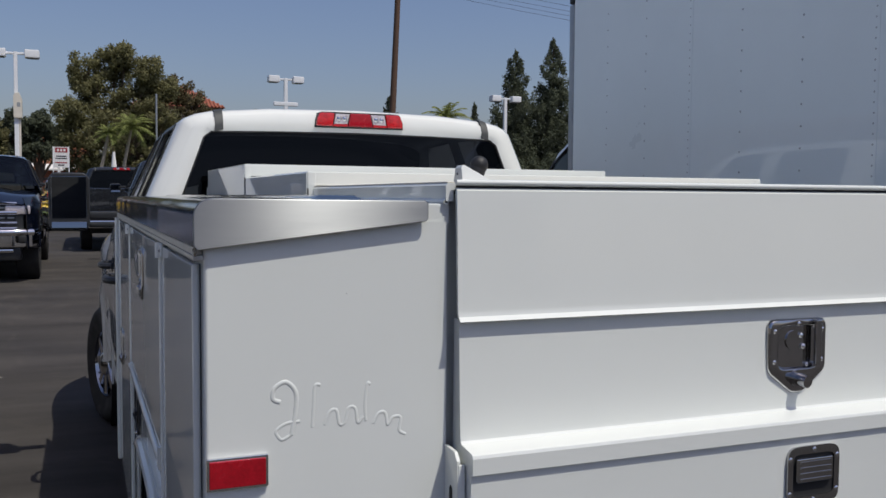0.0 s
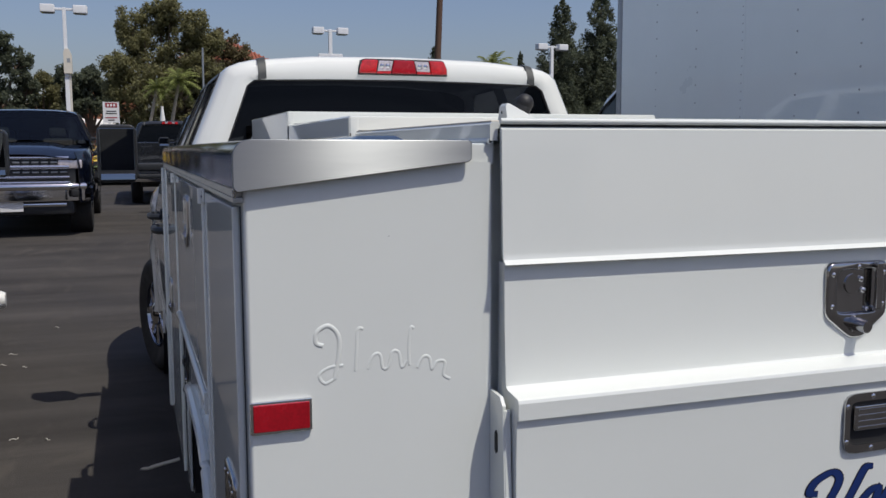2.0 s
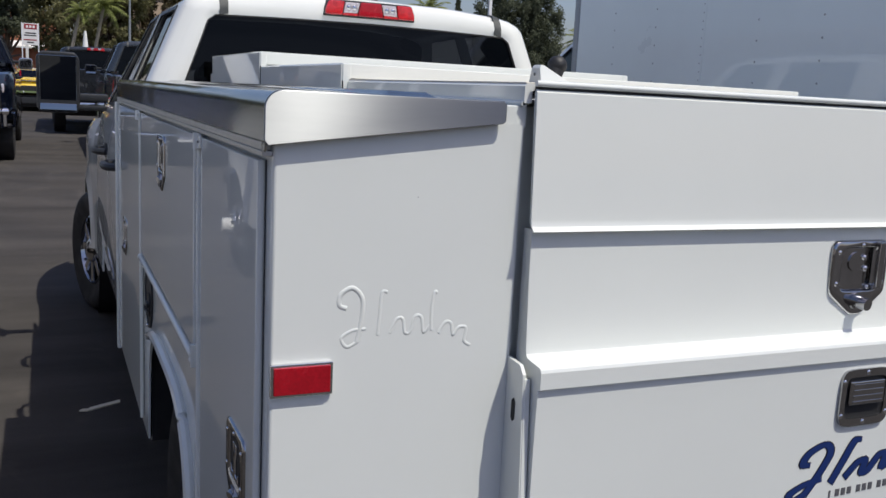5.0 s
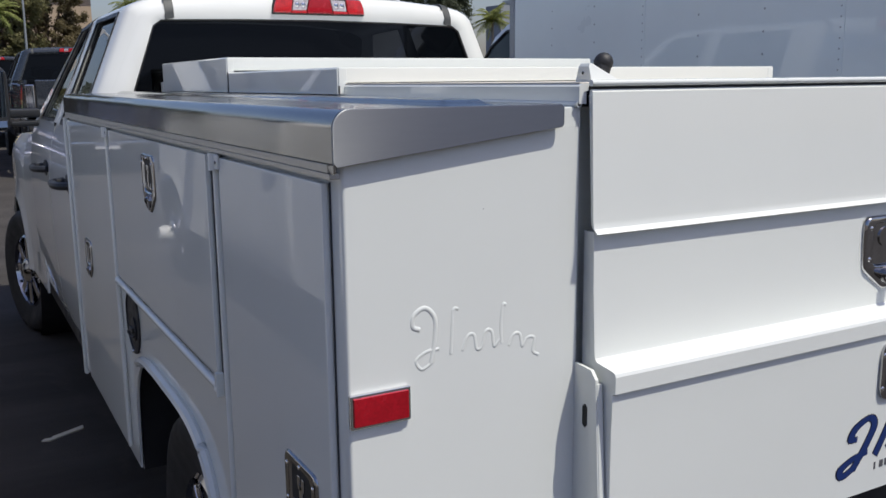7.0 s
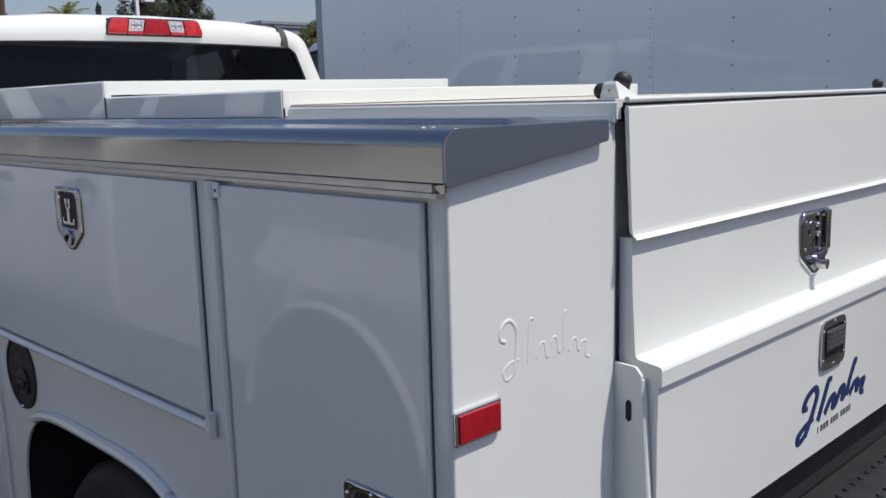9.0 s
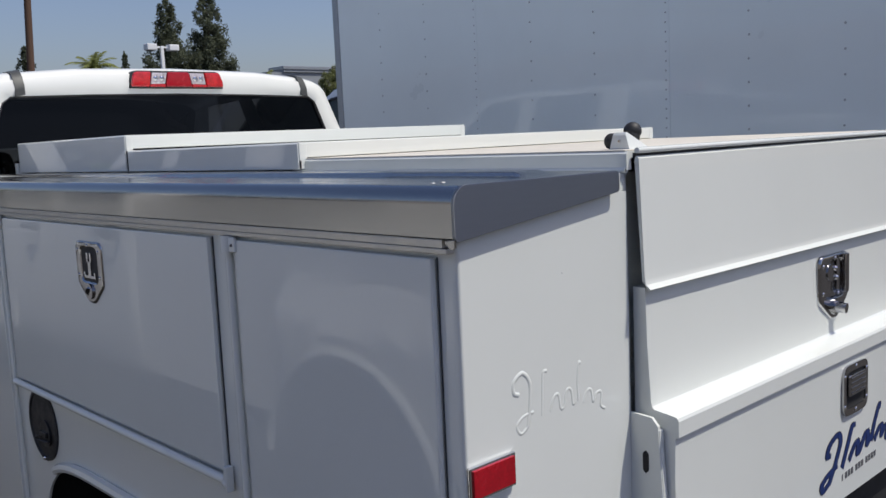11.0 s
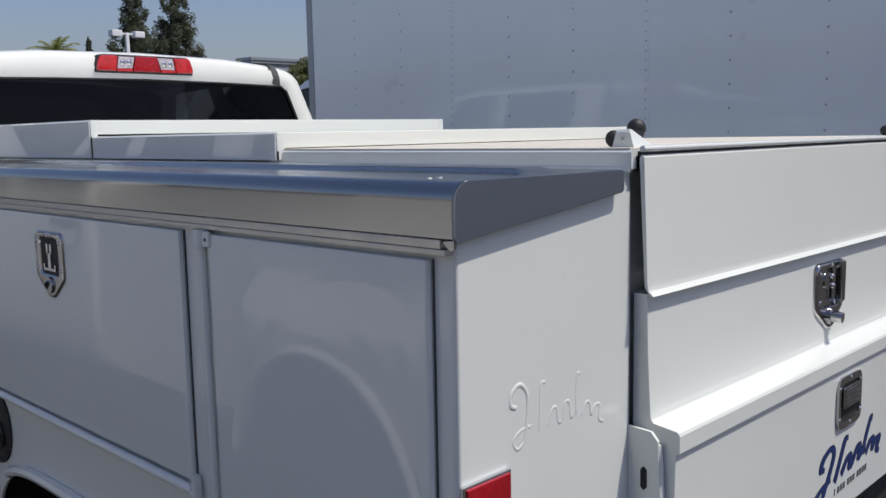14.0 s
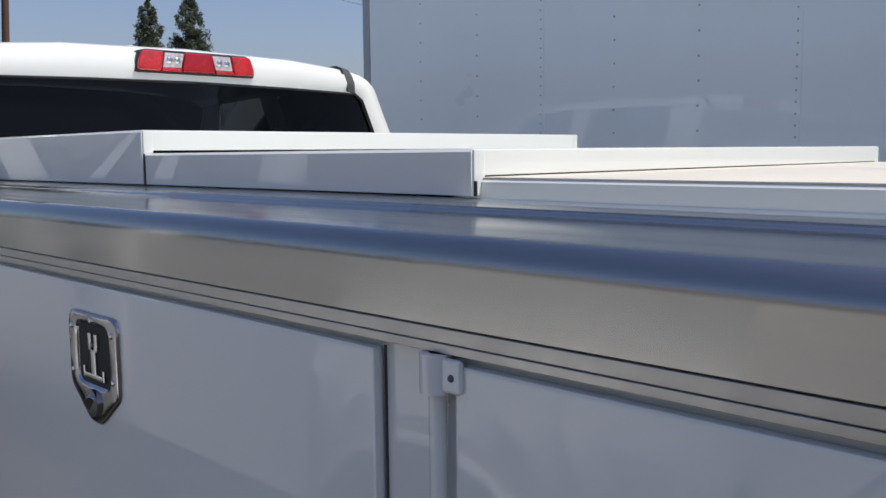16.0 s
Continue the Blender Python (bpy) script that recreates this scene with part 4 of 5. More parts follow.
# lower handle: square cup with a paddle
hx, hz = 1.023, 1.094
bm = bmesh.new()
rim_out, rim_in = [], []
for k in range(20):
    a = 2 * math.pi * (k + 0.5) / 20
    c, s_ = math.cos(a), math.sin(a)
    rim_out.append((hx + math.copysign(abs(c) ** 0.32, c) * 0.0575, hz + math.copysign(abs(s_) ** 0.32, s_) * 0.051))
    rim_in.append((hx + math.copysign(abs(c) ** 0.25, c) * 0.046, hz + math.copysign(abs(s_) ** 0.25, s_) * 0.037))
rings = [[bm.verts.new((x, yy, z)) for x, z in ring] for ring, yy in ((rim_out, -0.0695), (rim_out, -0.0745), (rim_in, -0.0745), (rim_in, -0.0695))]
for r0, r1 in zip(rings, rings[1:]):
    for k in range(20):
        bm.faces.new((r0[k], r0[(k + 1) % 20], r1[(k + 1) % 20], r1[k]))
bmesh.ops.recalc_face_normals(bm, faces=bm.faces[:])
plate = part("handle_plate", bm, LATCH, gate, "dark chrome paddle handle plate")
# near-black sheet: the shade inside the cup is put into its colour
part("handle_cup_shade", new_box((hx - 0.046, -0.0715, hz - 0.037), (hx + 0.046, -0.0705, hz + 0.037)), DARK, plate)
paddle = part("paddle", new_box((hx - 0.040, -0.0790, hz - 0.012), (hx + 0.040, -0.0717, hz + 0.031), 0.004), SMOKED, plate, "dark chrome ribbed paddle")
for k in range(4):
    z = hz - 0.006 + 0.010 * k
    part("rib", new_box((hx - 0.034, -0.0806, z - 0.0022), (hx + 0.034, -0.0788, z + 0.0022), 0.0008), LATCH, paddle)
for dx, dz in ((-0.052, -0.03), (-0.052, 0.03), (0.052, -0.03), (0.052, 0.03), (0, -0.044), (0, 0.044)):
    part("rivet", ball(bmesh.new(), (hx + dx, -0.0745, hz + dz), 0.0045, 8, (1, 0.5, 1)), CHROME, plate)


def through_points(pts, n=8):
    """A smooth line through a few points of the plane."""
    out = []
    for i in range(len(pts) - 1):
        p0, p1, p2, p3 = (Vector(pts[min(max(k, 0), len(pts) - 1)]) for k in (i - 1, i, i + 1, i + 2))
        for k in range(n):
            t = k / n
            out.append(0.5 * (2 * p1 + (p2 - p0) * t + (2 * p0 - 5 * p1 + 4 * p2 - p3) * t * t + (3 * p1 - p0 - 3 * p2 + p3) * t ** 3))
    return out + [Vector(pts[-1])]


# a flourish of hooks, slanting strokes and small waves, in place of a maker's script
CURL = [(0.06, 0.58), (0.01, 0.62), (0.02, 0.78), (0.10, 0.88), (0.17, 0.74), (0.17, 0.45), (0.14, 0.10)]
TALL = [(0.35, 0.86), (0.31, 0.84), (0.30, 0.55), (0.29, 0.22)]
WAVE = [(0.38, 0.26), (0.42, 0.46), (0.47, 0.48), (0.49, 0.28), (0.53, 0.30), (0.56, 0.52), (0.61, 0.52), (0.63, 0.30), (0.67, 0.40)]
RISE = [(0.69, 0.34), (0.685, 0.62), (0.70, 0.90), (0.725, 0.90)]
TAIL = [(0.75, 0.30), (0.79, 0.46), (0.84, 0.46), (0.86, 0.28), (0.90, 0.40), (0.96, 0.40), (0.95, 0.20), (1.0, 0.14)]
LOOP = [(0.14, 0.10), (0.07, 0.02), (0.03, 0.14), (0.10, 0.26), (0.20, 0.30)]
STROKES = (TALL, WAVE, RISE, TAIL, LOOP)

flourish = part("pressed_flourish", tube([(0.101 + 0.2 * p.x, 0.0046, 1.222 - 0.022 * p.x + 0.096 * p.y) for p in through_points(CURL)], 0.0058, seg=14), WHITE, truck, "raised pressed-metal script flourish")
for stroke in STROKES:
    part("stroke", tube([(0.101 + 0.2 * p.x, 0.0042, 1.222 - 0.022 * p.x + 0.096 * p.y) for p in through_points(stroke)], 0.0050, seg=14), WHITE, flourish)


def decal(strokes, w, yy, mt, name, parent):
    """Flat vinyl brush strokes on the gate."""
    bm = bmesh.new()
    n = 0
    for stroke in strokes:
        pts = [Vector((0.863 + 0.335 * p.x + 0.06 * p.y, 0, 0.916 + 0.012 * p.x + 0.110 * p.y)) for p in through_points(stroke, 6)]
        for i in range(len(pts) - 1):
            a, b = pts[i], pts[i + 1]
            d = (b - a).normalized()
            side = Vector((-d.z, 0, d.x)) * w * (0.5 + 0.5 * abs(d.z))
            e = d * w * 0.35
            n += 1
            off = Vector((0, yy - 0.000008 * (n % 9), 0))
            bm.faces.new([bm.verts.new(p + off) for p in (a - side - e, b - side + e, b + side + e, a + side - e)])
    return part(name, solid(bm, 0.0002), mt, parent, "dark blue brush-script flourish decal", smooth=0)


ink = decal((CURL, *STROKES), 0.0098, -0.0692, BLACK_INK, "decal_outline", gate)
decal((CURL, *STROKES), 0.0075, -0.0696, BLUE_INK, "decal_flourish", ink)
x = 0.972
for k, wide in enumerate((0.005, 0.0, 0.012, 0.012, 0.012, 0.0, 0.012, 0.012, 0.012, 0.0, 0.012, 0.012, 0.012, 0.012)):
    if wide:
        z = 0.921 + 0.035 * (x - 0.972)
        part("decal_bar", new_box((x, -0.0696, z - 0.0065), (x + 0.78 * wide, -0.0686, z + 0.0065)), GREY_INK, gate, smooth=0)
    x += wide + 0.002 if wide else 0.008

# gusset plates beside the gate
for s in (0, 1):
    def X(x):
        return x if s == 0 else W - x
    a, b = sorted((X(0.364), X(0.370)))
    g = part("gate_gusset", prism([(0.0, 1.192), (-0.038, 1.190), (-0.049, 1.178), (-0.070, 0.84), (0.0, 0.84)], "x", a, b, 0.001), WHITE, truck, "white side plate of the tailgate")
    a, b = sorted((X(0.366), X(0.376)))
    part("gusset_flange", prism([(-0.0435, 1.172), (-0.0505, 1.172), (-0.0712, 0.84), (-0.0640, 0.84)], "x", a, b, 0.0012), WHITE, g)
    # slot is not cut: a near-black insert paints its dark inside
    a, b = sorted((X(0.3630), X(0.3665)))
    part("slot", prism([(-0.032, 1.106), (-0.027, 1.101), (-0.022, 1.106), (-0.022, 1.132), (-0.027, 1.137), (-0.032, 1.132)], "x", a, b), DARK, g)
    a, b = sorted((X(0.366), X(0.378)))
    part("gate_gap", new_box((min(a, X(0.5)), 0.026, 0.88), (max(b, X(0.5)), 0.036, 1.556)), WHITE, truck)
    part("gate_post", new_box((min(X(0.345), X(0.366)), 0.012, 1.535), (max(X(0.345), X(0.366)), 0.04, 1.556)), WHITE, truck)
step = part("step_bumper", new_box((0.10, -0.30, 0.60), (W - 0.10, -0.02, 0.76), 0.02), PLASTIC, truck, "black step bumper")
for i in range(4):
    for j in range(44):
        x = 0.16 + j * 0.0395 + 0.02 * (i % 2)
        part("tread_stud", cyl(bmesh.new(), (x, -0.27 + 0.06 * i, 0.758), (x, -0.27 + 0.06 * i, 0.764), 0.011, 0.008, 8), PLASTIC, step)
# near-black block filling the space between tailgate and step bumper
part("below_gate_fill", new_box((0.37, -0.03, 0.76), (W - 0.37, 0.1, 0.868)), DARK, truck)
part("bed_floor", new_box((0.345, 0.03, 0.86), (W - 0.345, 2.54, 0.88)), WHITE, truck)
part("bed_bulkhead", new_box((0.345, 2.52, 0.86), (W - 0.345, 2.548, 1.60)), WHITE, truck)

# telescoping bed cover, highest section at the front
for (a, b, top, x, low, mt, lip) in ((1.650, 2.500, 1.668, 0.344, 1.568, WHITE, 0.038), (0.818, 1.70, 1.625, 0.347, 1.568, WHITE, 0.033), (-0.004, 0.86, 1.5885, 0.362, 1.561, CREAM, 0.02)):
    bm = prism([(x, low), (x, top - 0.004), (x + 0.004, top), (W - x - 0.004, top), (W - x, top - 0.004), (W - x, low), (W - x - 0.012, low), (W - x - 0.012, top - 0.01), (x + 0.012, top - 0.01), (x + 0.012, low)], "y", a, b)
    sec = part("cover_section", bm, WHITE, truck, "white sheet-metal bed cover section" if mt is WHITE else "bed cover section with a sun-bleached cream top")
    if mt is WHITE:
        part("cover_lip", new_box((x + 0.02, a - 0.002, top - lip), (W - x - 0.02, a + 0.006, top - 0.001), 0.002), WHITE, sec)
        for c in (x + 0.0025, W - x - 0.0225):
            part("cover_end", new_box((c, a - 0.003, low), (c + 0.02, a + 0.008, top - 0.001), 0.002), WHITE, sec)
        part("cover_front", new_box((x, b - 0.006, low), (W - x, b, top - 0.002)), WHITE, sec)
        # thin dark strips below the lip ends, shadow of the gap as colour
        for c in (x + 0.0012, W - x - 0.0032):
            part("cover_gap_shade", new_box((c, a - 0.0075, low), (c + 0.002, a - 0.0032, top - lip - 0.006)), DARK, sec)
    else:
        part("cover_top", new_box((x + 0.003, a + 0.004, top), (W - x - 0.003, b, top + 0.002), 0.0008), CREAM, sec, "sun-bleached cream top sheet")

# rubber bumpers on their bracket
def bumper_bracket(s):
    def X(x):
        return x if s == 0 else W - x

    bm = prism([(X(x), z) for x, z in ((0.397, 1.588), (0.3975, 1.612), (0.4005, 1.6165), (0.4045, 1.616), (0.446, 1.593), (0.470, 1.5915), (0.470, 1.5900), (0.44, 1.5895))], "y", 0.014, 0.052, 0.0006)
    for v in bm.verts:
        f = max(0.0, min(1.0, (v.co.z - 1.592) / 0.024))
        v.co.y = 0.034 + (v.co.y - 0.034) * (1 - 0.45 * f)
    br = part("bumper_bracket", bm, WHITE, truck, "white bracket with two black rubber bumpers")
    bm = cyl(ball(bmesh.new(), (X(0.4325), 0.033, 1.6175), 0.0142, 18), (X(0.4270), 0.033, 1.602), (X(0.4325), 0.033, 1.6175), 0.0128, seg=18)
    part("rubber_bumper", bm, BLACK, br, "black rubber ball")
    part("rubber_bumper", ball(bmesh.new(), (X(0.432), 0.072, 1.6025), 0.0130, 18, (0.9, 1, 1)), BLACK, br, "black rubber ball")
    part("bolt", cyl(bmesh.new(), (X(0.3955), 0.033, 1.603), (X(0.399), 0.033, 1.603), 0.0025, seg=6), CHROME, br)


for s in (0, 1):
    bumper_bracket(s)

# chips in the paint of the rear panel
rng = random.Random(3)
for x, z in ((0.210, 1.4275),):
    r = rng.uniform(0.0006, 0.0010)
    part("paint_chip", cyl(bmesh.new(), (x, -0.0004, z), (x, 0.0005, z), r, seg=7), GREY_INK, truck, "small dark chip in the paint")


# ---------------------------------------------------------------- the box truck alongside
boxtruck = thing("box_truck", "white box truck with a riveted grey-white cargo box", "box truck")
BX, BY0, BY1, BZ0, BZ1 = 2.90, -0.24, 4.03, 0.95, 3.25
part("cargo_box", new_box((BX, BY0, BZ0), (BX + 2.3, BY1 - 0.04, BZ1), 0.01), BOXWALL, boxtruck, "riveted grey-white aluminium cargo box")
for y in (BY0, BY1):
    part("corner_post", new_box((BX - 0.008, y - 0.045, BZ0), (BX + 0.05, y + 0.012, 2.84), 0.012), BOXTRIM, boxtruck, "aluminium corner post")
    part("corner_casting", new_box((BX - 0.012, y - 0.05, 2.84), (BX + 0.06, y + 0.016, BZ1 + 0.01), 0.02), PLASTIC, boxtruck)
part("top_rail", new_box((BX - 0.010, BY0, BZ1 - 0.12), (BX + 0.03, BY1, BZ1 + 0.012), 0.008), BOXTRIM, boxtruck)
part("bottom_rail", new_box((BX - 0.012, BY0, BZ0 - 0.03), (BX + 0.03, BY1, BZ0 + 0.10), 0.008), BOXTRIM, boxtruck)


def rivets():
    """Rivet columns: every third one is a close-set panel joint."""
    verts, faces = [], []
    rng = random.Random(5)
    for k in range(-3, 7):
        y = 2.358 - 0.406 * k
        if not BY0 + 0.1 < y < BY1 - 0.1:
            continue
        step = 0.0435 if (k + 1) % 3 == 0 else 0.100
        z = BZ0 + 0.15
        while z < BZ1 - 0.14:
            c = Vector((BX, y + rng.uniform(-0.0015, 0.0015), z))
            o = len(verts)
            r = 0.0057
            for q, h in ((r, 0.0), (r * 0.7, 0.0035)):
                for a in range(8):
                    verts.append((c.x - h, c.y + q * math.cos(a * math.pi / 4), c.z + q * math.sin(a * math.pi / 4)))
            verts.append((c.x - 0.0045, c.y, c.z))
            for a in range(8):
                b = (a + 1) % 8
                faces.append((o + a, o + b, o + 8 + b, o + 8 + a))
                faces.append((o + 8 + a, o + 8 + b, o + 16))
            z += step
    me = bpy.data.meshes.new("rivets")
    me.from_pydata(verts, [], faces)
    me.materials.append(RIVET)
    ob = new("rivets", me)
    ob.parent = boxtruck
    tagged(ob, "rows of small domed rivets", kind="stuff")
    # overlapping sheet seams at the close-set columns
    for k in (-1, 2, 5):
        y = 2.358 - 0.406 * k
        part("sheet_seam", new_box((BX - 0.0022, y - 0.018, BZ0 + 0.1), (BX + 0.001, y + 0.018, BZ1 - 0.12), 0.0008), BOXWALL, boxtruck)


rivets()


def boxtruck_cab():
    """Van-nosed cab in front of the cargo box."""
    ys = [4.06, 4.12, 4.22, 4.40, 4.60, 4.80, 5.10, 5.50, 6.00]
    roof = [2.065, 2.065, 2.06, 2.04, 1.945, 1.76, 1.46, 1.28, 1.12]
    rows = []
    for y, z in zip(ys, roof):
        row = []
        top = max(z, 1.12)
        belt = min(1.40, top - 0.04)
        for x, zz in ((0.02, 0.55), (0.0, 0.95), (0.02, belt - 0.08), (0.05, belt), (0.115, max(belt + 0.01, top - 0.105)), (0.14, max(belt + 0.012, top - 0.05)), (0.22, max(belt + 0.015, top - 0.012)), (0.95, top + 0.03)):
            row.append((BX + 0.10 + x, y, zz))
        row += [(2 * (BX + 1.05) - x, y, z_) for x, y, z_ in reversed(row[:-1])]
        rows.append(row)
    part("cab", solid(sheet(rows, skip=lambda i, j: i in (1, 2, 3, 4) and j in (3, 10)), 0.01), WHITE_CAB, boxtruck, "white cutaway van cab")
    for j in (3, 10):
        bm = sheet([[rows[i][j], rows[i][j + 1]] for i in (1, 2, 3, 4, 5)])
        g = part("side_window", bm, CLEAR, boxtruck, "greenish side window", smooth=0)
        g.visible_shadow = False
        sx = -0.006 if j == 3 else 0.006
        k = j + 1 if j == 3 else j
        trim = [Vector(rows[i][k]) + Vector((sx, 0, -0.008)) for i in range(1, 6)]
        part("window_frame", tube(trim, 0.010, seg=6), PLASTIC, boxtruck, "black window trim")
    part("seat", new_box((BX + 0.3, 4.3, 0.7), (BX + 0.8, 4.5, 1.55), 0.05), INTERIOR, boxtruck)
    for y in (0.9, 5.6):
        for s in (0, 1):
            build_wheel(boxtruck, BX + 0.12 if s == 0 else BX + 2.1, y, s, LAMPWHITE)
    part("chassis", new_box((BX + 0.6, BY0 + 0.3, 0.55), (BX + 1.6, 5.6, 0.93), 0.02), DARK, boxtruck)


boxtruck_cab()

# ---------------------------------------------------------------- parked vehicles
pickup("dusty white dual-wheel pickup parked on the asphalt", OFFWHITE, pose(-3.215, 1.33, 0), dually=True, tow=True, tail_lens=OFFWHITE)
y = 19.0
pickup("navy pickup with a chrome grille and bumper", NAVY, pose(-0.66, y, slope(13.4), 0, 0, 180), mirror=CHROME)
pickup("black pickup seen from its tailgate", BLACKPAINT, pose(-0.13, 20.0, slope(20.0)), rim=PLASTIC)
pickup("graphite pickup beside a black one", GRAPHITE, pose(0.66, 13.0, slope(13.0)), rim=PLASTIC, tail_lens=SMOKED)


def low_car(label, paint, m, name="sports_car", scale_z=1.0):
    c = thing(name, label, "car", m=m)
    L, w = 4.7, 1.9
    ys = [0.0, 0.12, 0.6, 1.1, 1.7, 2.4, 3.0, 3.5, 4.2, 4.6, 4.7]
    hood = [0.72, 0.92, 1.0, 1.02, 1.0, 0.98, 0.97, 0.95, 0.86, 0.76, 0.6]
    roof = [0.72, 0.92, 1.0, 1.20, 1.34, 1.36, 1.28, 0.97, 0.86, 0.76, 0.6]
    rows = []
    for y_, h, r in zip(ys, hood, roof):
        e = 0.10 if y_ in (0.0, 4.7) else 0.0
        half = [(0.06 + e, 0.25), (0.0 + e, 0.5), (0.03 + e, h - 0.12), (0.12 + e, h), (0.30 + e, max(h + 0.01, r - 0.03)), (w / 2, r + 0.01)]
        row = [(x, y_, z * scale_z) for x, z in half]
        row += [(w - x, y, z) for x, y, z in reversed(row[:-1])]
        rows.append(row)
    glassy = lambda i, j: 2 <= i <= 6 and j in (3, 6)
    part("body", solid(sheet(rows, skip=glassy), 0.01), paint, c)
    for j in (3, 6):
        bm = sheet([[rows[i][j], rows[i][j + 1]] for i in range(2, 8)])
        part("side_window", bm, TINT, c).visible_shadow = False
    for y_ in (0.85, 3.75):
        for s in (0, 1):
            build_wheel(c, 0.03 if s == 0 else w - 0.03, y_, s, PLASTIC, r=0.40)
    for s in (0, 1):
        x = 0.2 if s == 0 else w - 0.6
        part("tail_light", new_box((x, -0.01, 0.66 * scale_z), (x + 0.4, 0.03, 0.78 * scale_z), 0.02), DARK, c)
    part("rear_bumper", new_box((0.15, -0.03, 0.25), (w - 0.15, 0.02, 0.44), 0.02), PLASTIC, c)
    if name == "sports_car":
        part("tail_panel", new_box((0.14, -0.028, 0.64), (w - 0.14, 0.03, 0.80), 0.02), BLACK, c, "black tail panel")
        part("spoiler", new_box((0.18, 0.02, 0.965), (w - 0.18, 0.26, 1.0), 0.012), paint, c)
        part("rear_window", prism([(0.62, 1.015), (1.22, 1.275), (1.24, 1.25), (0.64, 0.99)], "x", 0.36, w - 0.36), TINT, c, "dark rear window")
        part("underbody", new_box((0.2, 0.2, 0.15), (w - 0.2, 4.4, 0.5)), DARK, c)
    return c


low_car("bright yellow sports car with black trim", YELLOW, pose(-1.38, 30.0, slope(30)))
low_car("white van parked far off", WHITE_CAB, pose(3.6, 36.0, slope(36)), "parked_van", 1.55)
for k, (x, mt, nm) in enumerate(((-9.0, WHITE_CAB, "white"), (-6.4, GRAPHITE, "graphite"), (-4.2, WHITE_CAB, "white"))):
    low_car(nm + " car parked far off by the shops", mt, pose(x, 62 + k, slope(62)), "parked_car", 1.15)


# ---------------------------------------------------------------- lamps, poles, sign
def street_lamp(x, y, h, second=False, box_at=0.0, r=0.09):
    g = slope(y)
    p = thing("street_lamp", "white double-headed lot lamp on a square pole" + (" with a cream box" if box_at else ""), "street lamp", "lot lamps", pose(x, y, g))
    part("pole", new_box((-r, -r, 0.0), (r, r, box_at + 0.4 if box_at else h), 0.02), LAMPWHITE, p)
    if box_at:
        part("upper_pole", new_box((-0.07, -0.07, box_at + 0.4), (0.07, 0.07, h), 0.015), LAMPWHITE, p)
    part("base", cyl(bmesh.new(), (0, 0, -0.1), (0, 0, 0.7), 0.3, seg=20), STUCCO, p)
    part("arm", new_box((-0.45, -0.05, h - 0.12), (0.45, 0.05, h - 0.02), 0.02), LAMPWHITE, p)
    for s in (-1, 1):
        part("lamp_head", new_box((s * 0.63 - 0.28, -0.25, h - 0.24), (s * 0.63 + 0.28, 0.25, h + 0.09), 0.04), LAMPWHITE, p, "white boxy lamp head")
        part("lens", new_box((s * 0.63 - 0.21, -0.18, h - 0.26), (s * 0.63 + 0.21, 0.18, h - 0.242)), GREYWALL, p)
    if second:
        part("cross_arm", new_box((-0.62, -0.1, h - 1.42), (0.62, 0.1, h - 1.22), 0.03), LAMPWHITE, p)
    if box_at:
        sb = part("sign_box", prism([(-0.10, 0), (0.22, 0), (0.22, 0.78), (0.12, 1.02), (-0.03, 1.02), (-0.10, 0.9)], "y", -0.2, 0.2, 0.01), CREAM, p, "cream box fixed to the pole")
        sb.location = (0.0, 0.0, box_at + 0.3)
        part("sign_slot", new_box((0.03, -0.205, box_at + 0.75), (0.16, -0.198, box_at + 0.93)), GREYWALL, p)
        part("cable_duct", new_box((r, -0.08, 0.7), (r + 0.08, 0.08, box_at + 0.3), 0.01), CREAM, p)
    return p


street_lamp(-2.42, 40, 6.93, box_at=3.92, r=0.085)
street_lamp(9.85, 45, 7.05, second=True)
street_lamp(22.36, 45, 6.65)

pole = thing("utility_pole", "tall brown wooden utility pole", "utility pole", m=pose(18.75, 55, slope(55)))
part("shaft", cyl(bmesh.new(), (0, 0, -0.3), (0.80, 0, 17.5), 0.24, 0.17, 14), POLEWOOD, pole)
part("cross_arm", new_box((-0.35, -0.08, 14.4), (2.05, 0.08, 14.6), 0.02), POLEWOOD, pole)
for k, (za, zb) in enumerate(((14.0, 4.9), (14.25, 5.2), (14.5, 5.5), (14.8, 5.9))):
    pts = []
    for i in range(25):
        t = i / 24
        pts.append((19.4 + 0.3 * k + 55 * t, 55 - 28 * t, za + slope(55) + (zb - za) * t + 0.6 - 4 * t * (1 - t) * 1.2))
    tagged(part("power_line", tube(pts, 0.010, seg=5), GREY_TRIM), "thin black overhead power line", "power line", "power lines")
thin = thing("light_pole", "slim grey pole before the trees", "pole", m=pose(3.84, 50, slope(50)))
part("shaft", cyl(bmesh.new(), (0, 0, 0), (0.05, 0, 6.4), 0.07, 0.05, 10), BOXTRIM, thin)

sg = thing("roadside_sign", "white roadside sign with a red band and small writing", "sign", m=pose(-0.83, 45, 2.285) @ Matrix.Diagonal((0.70, 0.62, 0.52, 1)))
for x in (-0.52, 0.46):
    part("post", new_box((x, -0.04, -3.6), (x + 0.06, 0.04, 2.95), 0.01), LAMPWHITE, sg)
part("panel", new_box((-0.46, -0.03, 1.05), (0.46, 0.03, 2.92), 0.01), SIGNWHITE, sg)
part("band", new_box((-0.36, -0.04, 2.42), (0.40, -0.032, 2.85), 0.004), SIGNRED, sg, "dark red band")
